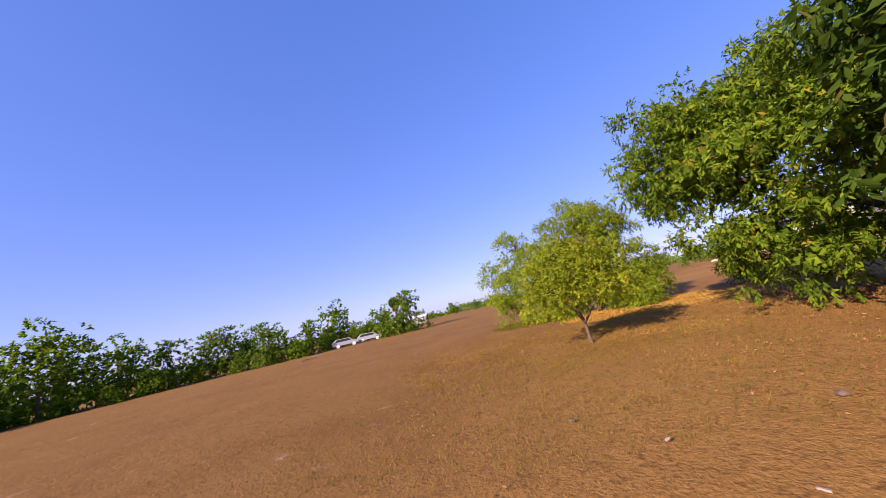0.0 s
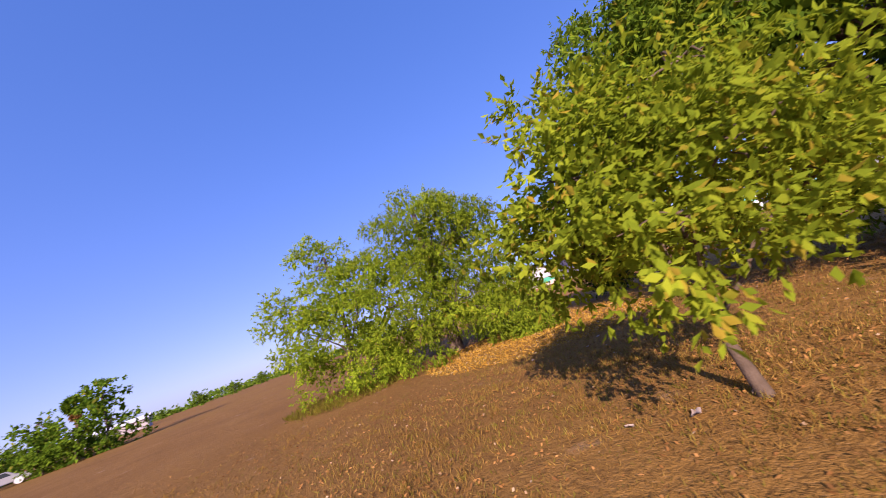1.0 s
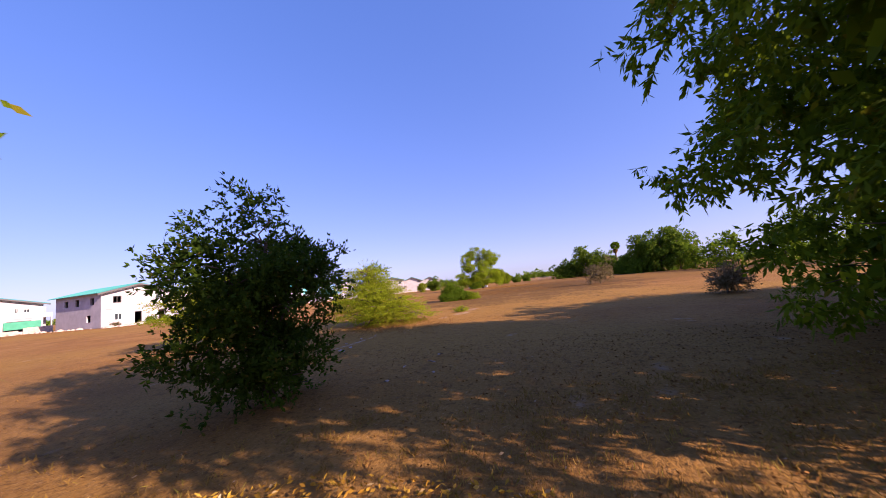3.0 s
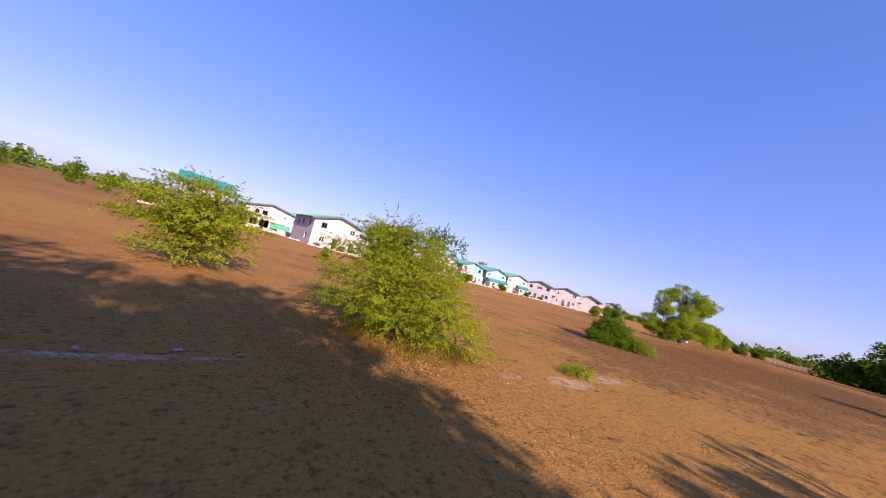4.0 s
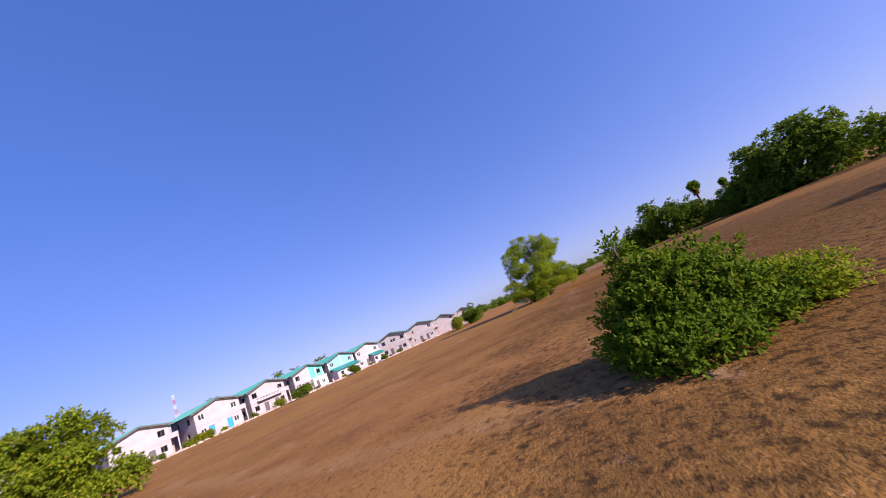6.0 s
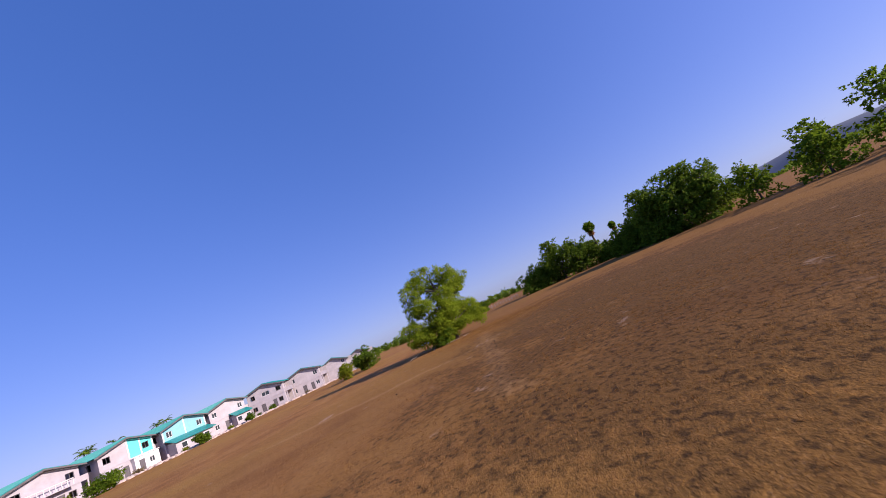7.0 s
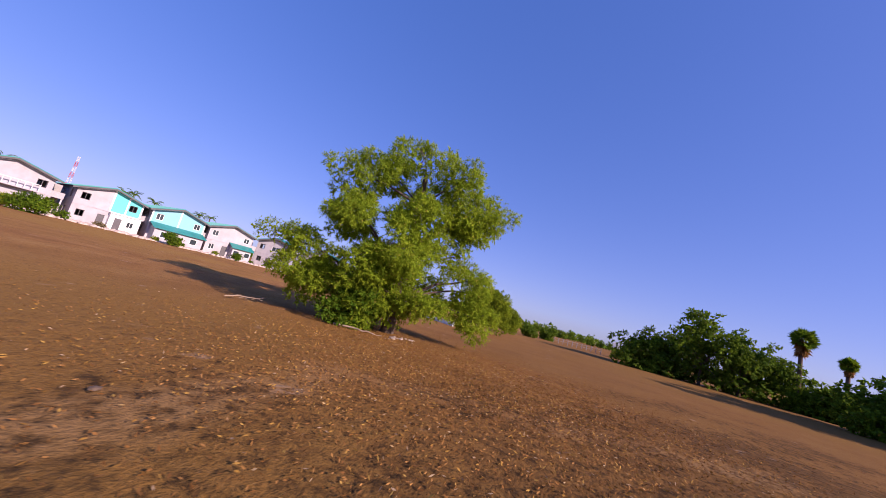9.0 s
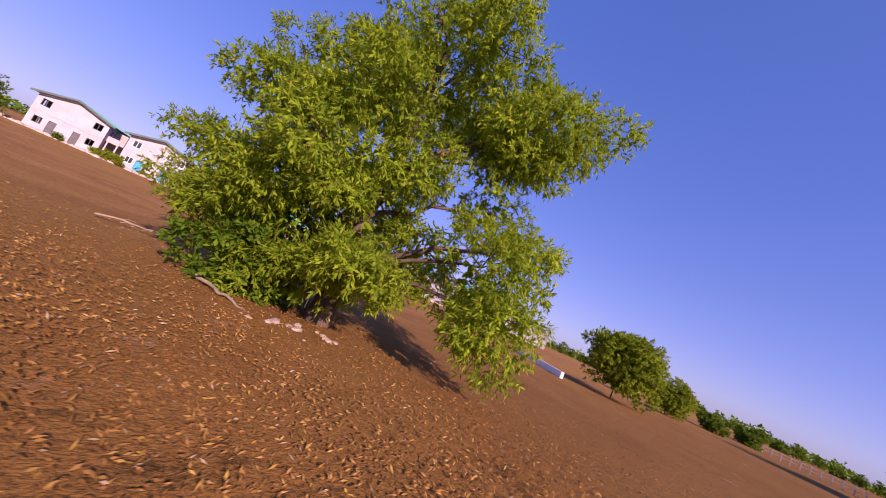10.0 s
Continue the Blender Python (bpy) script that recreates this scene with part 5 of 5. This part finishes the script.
# far woods along the horizon
def far_woods():
    q = np.random.default_rng(400)
    n = 42000
    a = q.uniform(0, 2 * np.pi, n)
    d = q.uniform(330, 460, n)
    hh = (4.6 + 2 * np.sin(a * 23) + 1.8 * np.sin(a * 61 + 1) + 1.6 * np.sin(a * 131 + 2) + 1.2 * np.sin(a * 287)).clip(1.8, 9)
    p = np.stack([20 + d * np.cos(a), d * np.sin(a), q.uniform(0.05, 1, n) * hh], -1)
    w = unit(q.normal(0, 1, (n, 3)))
    ob = part_arrays("far_woods", *leaves(q, p, w, 2.4, 1.8), LEAF_FAR)
    tagged(ob, "continuous low green woodland along the horizon", "woods", kind="stuff")


far_woods()


# ---- ground cover ----
def scatter(name, material, label, n, region, length, width, upright, seed, category, z=0.0, per=1, spread=0.05):
    """Blades or fallen leaves strewn over a region(rng, n) of ground places."""
    q = np.random.default_rng(seed)
    xy = region(q, n)
    if per > 1:
        xy = np.repeat(xy, per, axis=0) + q.normal(0, spread, (len(xy) * per, 2))
    base = np.concatenate([xy, np.full((len(xy), 1), z)], 1)
    base[:, 2] += q.uniform(0, 0.02, len(xy)) if upright < 0.5 else -0.02
    way = q.normal(0, 1, base.shape)
    way[:, 2] = np.abs(way[:, 2]) * upright * 1.6 + (0.6 * upright if upright > 0.5 else 0.12)
    ob = part_arrays(name, *leaves(q, base, way, length, width, 0.2, 0.15), material)
    return tagged(ob, label, category, kind="stuff")


def disc(cx, cy, r, inner=0.0):
    def pick(q, n):
        a, d = q.uniform(0, 2 * np.pi, n), r * q.uniform(inner, 1, n) ** 0.6
        return np.stack([cx + d * np.cos(a), cy + d * np.sin(a)], -1)
    return pick


def heap(cx, cy, r):
    def pick(q, n):
        return q.normal(0, r, (n, 2)) + [cx, cy]
    return pick


def tufted(cx, cy, r):
    def pick(q, n):
        c = q.normal(0, r, (14, 2)) + [cx, cy]
        return c[q.integers(0, 14, n)] + q.normal(0, 0.16, (n, 2))
    return pick


def strip(points, half):
    pts = np.asarray(points, float)

    def pick(q, n):
        seg = np.linalg.norm(np.diff(pts, axis=0), axis=1)
        k = q.choice(len(seg), n, p=seg / seg.sum())
        s = q.uniform(0, 1, n)[:, None]
        d = unit(pts[k + 1] - pts[k])
        return pts[k] * (1 - s) + pts[k + 1] * s + np.stack([-d[:, 1], d[:, 0]], -1) * (q.normal(0, half, n))[:, None]
    return pick


WAY = [(-14, -40), (-20, -32), (-25, -25), (-24, -19), (-14, -16), (-2, -12), (6, -4), (20, -1), (38, -3), (49, -4), (60, 2)]
scatter("dry_grass", GRASS_DRY, "short parched brown grass over the whole field", 21000, strip(WAY, 5.5), 0.045, 0.007, 0.9, 501, "grass", per=4, spread=0.03)
scatter("green_grass", GRASS_GREEN, "sparse olive-green grass among the dry stubble", 7000, strip([(-19, -33), (-22, -27), (-17, -22)], 4.0), 0.07, 0.007, 0.9, 502, "grass", per=3, spread=0.04)
scatter("green_grass", GRASS_GREEN, "green grass round the foot of the feathery bush", 450, disc(-4.5, -8.8, 1.5), 0.16, 0.010, 1.0, 503, "grass", per=4)
scatter("green_grass", GRASS_GREEN, "yellow-green grass ring round the small bush", 700, tufted(5.4, 2.1, 0.75), 0.17, 0.02, 0.6, 504, "grass", per=4)
scatter("green_grass", GRASS_GREEN, "yellow-green grass ring round the far small bush", 600, tufted(1.6, 15.2, 0.8), 0.17, 0.02, 0.6, 507, "grass", per=4)
scatter("green_grass", GRASS_GREEN, "grass round the young tree's foot", 900, disc(-26.3, -15.0, 2.3), 0.2, 0.012, 1.0, 505, "grass", per=4)
scatter("dry_grass", GRASS_DRY, "rough dark stubble beside the worn trail", 5200, heap(27.0, -7.0, 5.5), 0.06, 0.009, 0.8, 508, "grass", per=6, spread=0.05)
scatter("dry_grass", GRASS_STRAW, "straw-coloured grass tufts between the big trees", 3000, strip([(-25, -28), (-21, -22), (-13, -18)], 3.2), 0.085, 0.007, 0.8, 506, "grass", per=13, spread=0.07)
scatter("fallen_leaves", LITTER_GOLD, "golden fallen leaves beneath the dome-shaped tree", 15000, disc(-19.8, -16.4, 3.7), 0.06, 0.028, 0.12, 511, "leaf litter")
scatter("fallen_leaves", LITTER_BROWN, "brown fallen leaves strewn over the shaded ground", 15000, strip([(-26, -27), (-20, -22), (-9, -19)], 3.6), 0.048, 0.023, 0.12, 512, "leaf litter")
scatter("fallen_leaves", LITTER_MIX, "straw-coloured leaf litter round the lone tree", 10000, heap(53.0, -0.2, 3.6), 0.07, 0.021, 0.15, 513, "leaf litter")
scatter("fallen_leaves", LITTER_BROWN, "brown leaf litter round the lone tree", 26000, heap(53.0, -1.0, 4.0), 0.06, 0.02, 0.15, 515, "leaf litter")
scatter("fallen_leaves", LITTER_BROWN, "pale dead leaves round the feathery bush", 4500, heap(-5.6, -9.6, 1.4), 0.045, 0.022, 0.15, 514, "leaf litter")


def stone_mesh(seed, s):
    q = random.Random(seed)
    bm = bmesh.new()
    bmesh.ops.create_icosphere(bm, subdivisions=1, radius=s)
    for v in bm.verts:
        v.co = Vector((v.co.x * q.uniform(0.8, 1.3), v.co.y * q.uniform(0.7, 1.1), v.co.z * q.uniform(0.4, 0.6)))
    return bm


for i in range(15):
    f = i / 14
    sx, sy = 55.6 + 1.7 * f + pr.uniform(-0.3, 0.3), 3.8 - 0.25 * f + pr.gauss(0, 0.2)
    ob = part("stone", stone_mesh(600 + i, 0.04 + 0.14 * pr.random() ** 2), STONE)
    ob.location, ob.rotation_euler = (sx, sy, 0.005), (pr.uniform(-0.2, 0.2), pr.uniform(-0.2, 0.2), pr.uniform(0, 6))
    tagged(ob, "pale stone lying at the lone tree's foot", "stone", "stones by the lone tree")


def fallen_branch(x, y, turn, s, label, seed):
    q = np.random.default_rng(seed)
    pcs = [tube(bend(q, (0, 0, 0.05), (1.5 * s, 0, 0.08), 6, 0.06, 0.03), np.linspace(0.03, 0.012, 6) * s, 6)]
    for k in range(5):
        b = np.array([0.3 + 0.25 * k, 0, 0.06]) * [s, s, 1]
        pcs.append(tube(bend(q, b, b + np.array([0.45 * s, (-1) ** k * q.uniform(0.2, 0.45) * s, q.uniform(0, 0.2)]), 4, 0.03, 0.02), np.linspace(0.015, 0.005, 4) * s, 5))
    ob = part_arrays("fallen_branch", *join(pcs), BARK_PALE, smooth=True)
    ob.location, ob.rotation_euler = (x, y, 0.0), (0, 0, turn)
    tagged(ob, label, "branch")


fallen_branch(52.6, 9.6, -0.25, 1.0, "bare pale fallen branch on the dry ground", 701)
log = part_arrays("log", *tube(bend(np.random.default_rng(705), (0, 0, 0.04), (2.0, 0, 0.04), 11, 0.0, 0.03), np.linspace(0.045, 0.02, 11), 8), BARK_PALE, smooth=True)
log.location, log.rotation_euler = (54.7, 5.8, 0.0), (0, 0, -1.15)
tagged(log, "pale bare log lying near the lone tree", "log")
fallen_branch(-56.0, -12.5, 2.0, 2.0, "dark fallen branch far out in the field", 702)


def car(x, y, turn, label):
    ob = empty("parked_car", (x, y, 0), label, "car", "parked cars")
    ob.rotation_euler.z = turn
    bm = bmesh.new()
    add_prism(bm, [(-2.2, 0.35), (2.2, 0.35), (2.25, 0.8), (1.3, 0.95), (0.7, 1.45), (-1.5, 1.5), (-2.2, 1.0)], -0.85, 0.85)
    bmesh.ops.recalc_face_normals(bm, faces=bm.faces)
    bmesh.ops.bevel(bm, geom=bm.edges[:], offset=0.05, segments=2, affect="EDGES")
    part("body", bm, CAR_WHITE_SHADED, ob)
    for s in (-1, 1):
        bm = bmesh.new()
        o = [(0.95, 1.0), (0.6, 1.38), (-1.4, 1.42), (-1.8, 1.0)]
        add_prism(bm, o, s * 0.853, s * 0.862)
        bmesh.ops.recalc_face_normals(bm, faces=bm.faces)
        part("side_window", bm, GLASS, ob)
        for q in (-1.35, 1.35):
            v, f = tube([(q, s * 0.7, 0.33), (q, s * 0.9, 0.33)], [0.33, 0.33], 14)
            w = part_arrays("wheel", v, f, RUBBER, ob)
            bm = bmesh.new()
            bmesh.ops.create_circle(bm, cap_ends=True, segments=12, radius=0.31, matrix=Matrix.Translation((q, s * 0.9, 0.33)) @ Matrix.Rotation(radians(90), 4, "X"))
            part("rim", bm, TRIM_WHITE, w)


car(-69.2, 4.0, 1.0, "white car in shade-darkened paint parked beneath the trees")
car(-67.6, 8.2, 0.9, "pale car parked beneath the trees")


# pale scraps of litter on the ground
def scrap(x, y, size, seed):
    q = np.random.default_rng(seed)
    n = 5
    u, w = np.meshgrid(np.linspace(-1, 1, n), np.linspace(-0.6, 0.6, n), indexing="ij")
    z = 0.03 + size * 0.16 * (np.sin(u * 2.3 + q.uniform(0, 6)) + np.sin(w * 4.1 + q.uniform(0, 6))) + q.uniform(0, 0.15 * size, u.shape)
    top = np.stack([u * size, w * size, z], -1).reshape(-1, 3) + np.concatenate([q.normal(0, 0.08 * size, (n * n, 2)), np.zeros((n * n, 1))], 1)
    i, j = np.meshgrid(np.arange(n - 1), np.arange(n - 1), indexing="ij")
    f = np.stack([i * n + j, (i + 1) * n + j, (i + 1) * n + j + 1, i * n + j + 1], -1).reshape(-1, 4)
    low = top - [0, 0, 0.006]
    v, f = join([(top, f), (low, f[:, ::-1])])
    ob = part_arrays("litter_scrap", v, f, LITTER_PALE)
    ob.location, ob.rotation_euler = (x, y, 0.0), (0, 0, q.uniform(0, 6))
    tagged(ob, "crumpled pale scrap of litter on the ground", "litter", "scraps of litter")


for i, (x, y, size) in enumerate(((-12.2, -14.2, 0.1), (-11.5, -14.1, 0.09), (-13.0, -14.6, 0.05), (-13.6, -14.0, 0.06), (-12.6, -13.8, 0.05), (-10.9, -10.9, 0.11), (-10.4, -10.8, 0.1), (-9.8, -10.2, 0.05), (-8.9, -10.1, 0.06), (-9.3, -10.5, 0.04), (-8.2, -10.2, 0.05), (-17.6, -32.0, 0.05),
                                   (-16.6, -32.8, 0.05), (-19.4, -20.6, 0.06), (-19.9, -21.2, 0.04), (-20.9, -20.6, 0.04), (-20.6, -25.1, 0.08), (-21.1, -24.9, 0.05))):
    scrap(x, y, size * 0.75, 650 + i)


# dark dry clods on the bare ground
for i, (x, y, size) in enumerate(((2.5, -3.1, 0.09), (2.8, -3.25, 0.05), (2.3, -6.3, 0.07), (8.3, -3.6, 0.05), (7.6, -2.9, 0.04), (-1.6, -9.6, 0.05), (30.4, 2.2, 0.05), (33.8, 4.6, 0.06), (41.2, -0.6, 0.05), (45.6, 1.2, 0.06), (-18.8, -31.4, 0.05), (-21.2, -27.2, 0.05))):
    clod = part("clod", stone_mesh(670 + i, size), BARK)
    clod.location = (x, y, 0.012)
    tagged(clod, "dark dry clod lying on the bare field", "clod", "clods on the field")


def shed(x, y, turn, w, d, eave, ridge):
    """A long low building far off: walls, door and a pale sheet roof."""
    ob = empty("shed", (x, y, 0), "long low white-roofed shed far beyond the trees", "shed")
    ob.rotation_euler.z = turn
    bm = bmesh.new()
    facade(w, eave, [(-0.9, 0.0, 0.9, 2.2), (3.0, 1.1, 4.4, 2.1), (-4.4, 1.1, -3.0, 2.1)], 0.0, 0.2, bm)
    part("front_wall", bm, WALL_GREY, ob)
    box_part("back_wall", (-w / 2, d - 0.2, 0), (w / 2, d, eave), WALL_GREY, ob)
    for s in (-1, 1):
        bm = bmesh.new()
        add_box(bm, s * w / 2 - 0.1, 0.203, 0, s * w / 2 + 0.1, d - 0.203, eave)
        part("side_wall", bm, WALL_GREY, ob)
    for a, b in ((-0.6, d / 2), (d + 0.6, d / 2)):
        bm = bmesh.new()
        ribbed_sheet(bm, lambda q: (q, b, ridge), lambda q: (q, a, eave + 0.03), -w / 2 - 0.5, w / 2 + 0.5)
        bmesh.ops.recalc_face_normals(bm, faces=bm.faces)
        part("roof", bm, TRIM_WHITE, ob, "white ribbed roof sheet")
    for a, b, c, q in ((3.0, 1.1, 4.4, 2.1), (-4.4, 1.1, -3.0, 2.1)):
        window(ob, a, b, c, q, 0.0, True)
    door(ob, -0.9, 0.9, 2.2, 0.0, TRIM_DARK)


shed(-121.0, 78.0, 0.6, 15.0, 8.0, 2.5, 3.6)

# white post fence, signboard and weeds far out beyond the lone tree
def post_fence(a, b, n, h):
    ob = empty("post_fence", (*a, 0), "far white post fence with two rails", "fence")
    dx, dy = b[0] - a[0], b[1] - a[1]
    for k in range(n):
        x, y = dx * k / (n - 1), dy * k / (n - 1)
        box_part("post", (x - 0.06, y - 0.06, -0.1), (x + 0.06, y + 0.06, h), WALL_GREY, ob)
    for z in (0.45, 0.85):
        part_arrays("rail", *tube([(0, 0, z * h), (dx, dy, z * h)], [0.03, 0.03], 5), WALL_GREY, ob)


def signboard(x, y, w, low, high):
    ob = empty("signboard", (x, y, 0), "plain white signboard on a dark post", "sign")
    box_part("board", (-0.04, -w / 2, low), (0.04, w / 2, high), TRIM_WHITE, ob, bevel=0.015)
    box_part("post", (0.045, -0.06, -0.1), (0.165, 0.06, high - 0.1), TRIM_DARK, ob)


post_fence((125.5, 7.5), (126.3, -4.8), 14, 1.1)
signboard(125.0, -7.6, 1.7, 2.0, 3.1)
bush(124.5, -8.6, 2.8, 1.6, LEAF_YELLOW, "low sunlit weeds beneath the far signboard", 127, 900, 0.22, 0.1)
stone = part("stone", stone_mesh(690, 0.07), BARK)
stone.location = (-16.0, -30.7, 0.015)
tagged(stone, "dark stone lying on the dry field", "stone")

# low rubble and boundary walls
def low_wall(a, b, h, label, stuff):
    a, b = Vector((*a, 0)), Vector((*b, 0))
    ln = (b - a).length
    bm = bmesh.new()
    add_box(bm, 0, -0.12, -0.05, ln, 0.12, h)
    bmesh.ops.bevel(bm, geom=bm.edges[:], offset=0.02, segments=1, affect="EDGES")
    ob = part("boundary_wall", bm, stuff)
    ob.location, ob.rotation_euler = a, (0, 0, math.atan2(b.y - a.y, b.x - a.x))
    tagged(ob, label, "wall")


low_wall((80.5, 16.0), (76.8, 9.4), 0.4, "low whitewashed boundary wall beyond the lone tree", TRIM_WHITE)
for a, b, h in (((3.0, 77.5), (6.8, 77.0), 0.9), ((7.4, 76.4), (10.0, 76.0), 0.7), ((10.4, 75.6), (14.0, 75.2), 1.1)):
    low_wall(a, b, h, "unfinished masonry wall stub before the house", RUBBLE)


def rubble_band():
    """Broken masonry and builders' spoil strewn along the foot of the houses."""
    q = np.random.default_rng(860)
    base = np.array([v.co[:] for v in lump.data.vertices])
    tris = np.array([p.vertices[:] for p in lump.data.polygons])
    pcs = []
    for _ in range(2400):
        x = q.uniform(-14, 114)
        s = 0.8 + 2.6 * q.random() ** 3
        a = q.uniform(0, 6.28)
        turn = np.array([[math.cos(a), -math.sin(a), 0], [math.sin(a), math.cos(a), 0], [0, 0, 1]])
        at = np.array([x, house_front(x) - abs(q.normal(0, 1.5)) + 0.4, 0.02])
        pcs.append(((base * s) @ turn.T + at, tris))
    tagged(part_arrays("rubble", *join(pcs), RUBBLE), "pale broken masonry and spoil strewn before the unfinished houses", "rubble", kind="stuff")


lump = part("rubble_block", stone_mesh(799, 0.2), RUBBLE)
lump.location = (6.0, 76.0, 0.05)
tagged(lump, "heap of broken masonry before the unfinished houses", "rubble", "building rubble")
rubble_band()
for i in range(84):
    x = -14 + i * 1.5 + pr.uniform(-0.9, 0.9)
    ob = part("rubble_block", stone_mesh(800 + i, 0.18 + 0.5 * pr.random() ** 2), RUBBLE)
    ob.location = (x, house_front(x) - pr.uniform(-0.3, 2.0), 0.05)
    tagged(ob, "heap of broken masonry before the unfinished houses", "rubble", "building rubble")
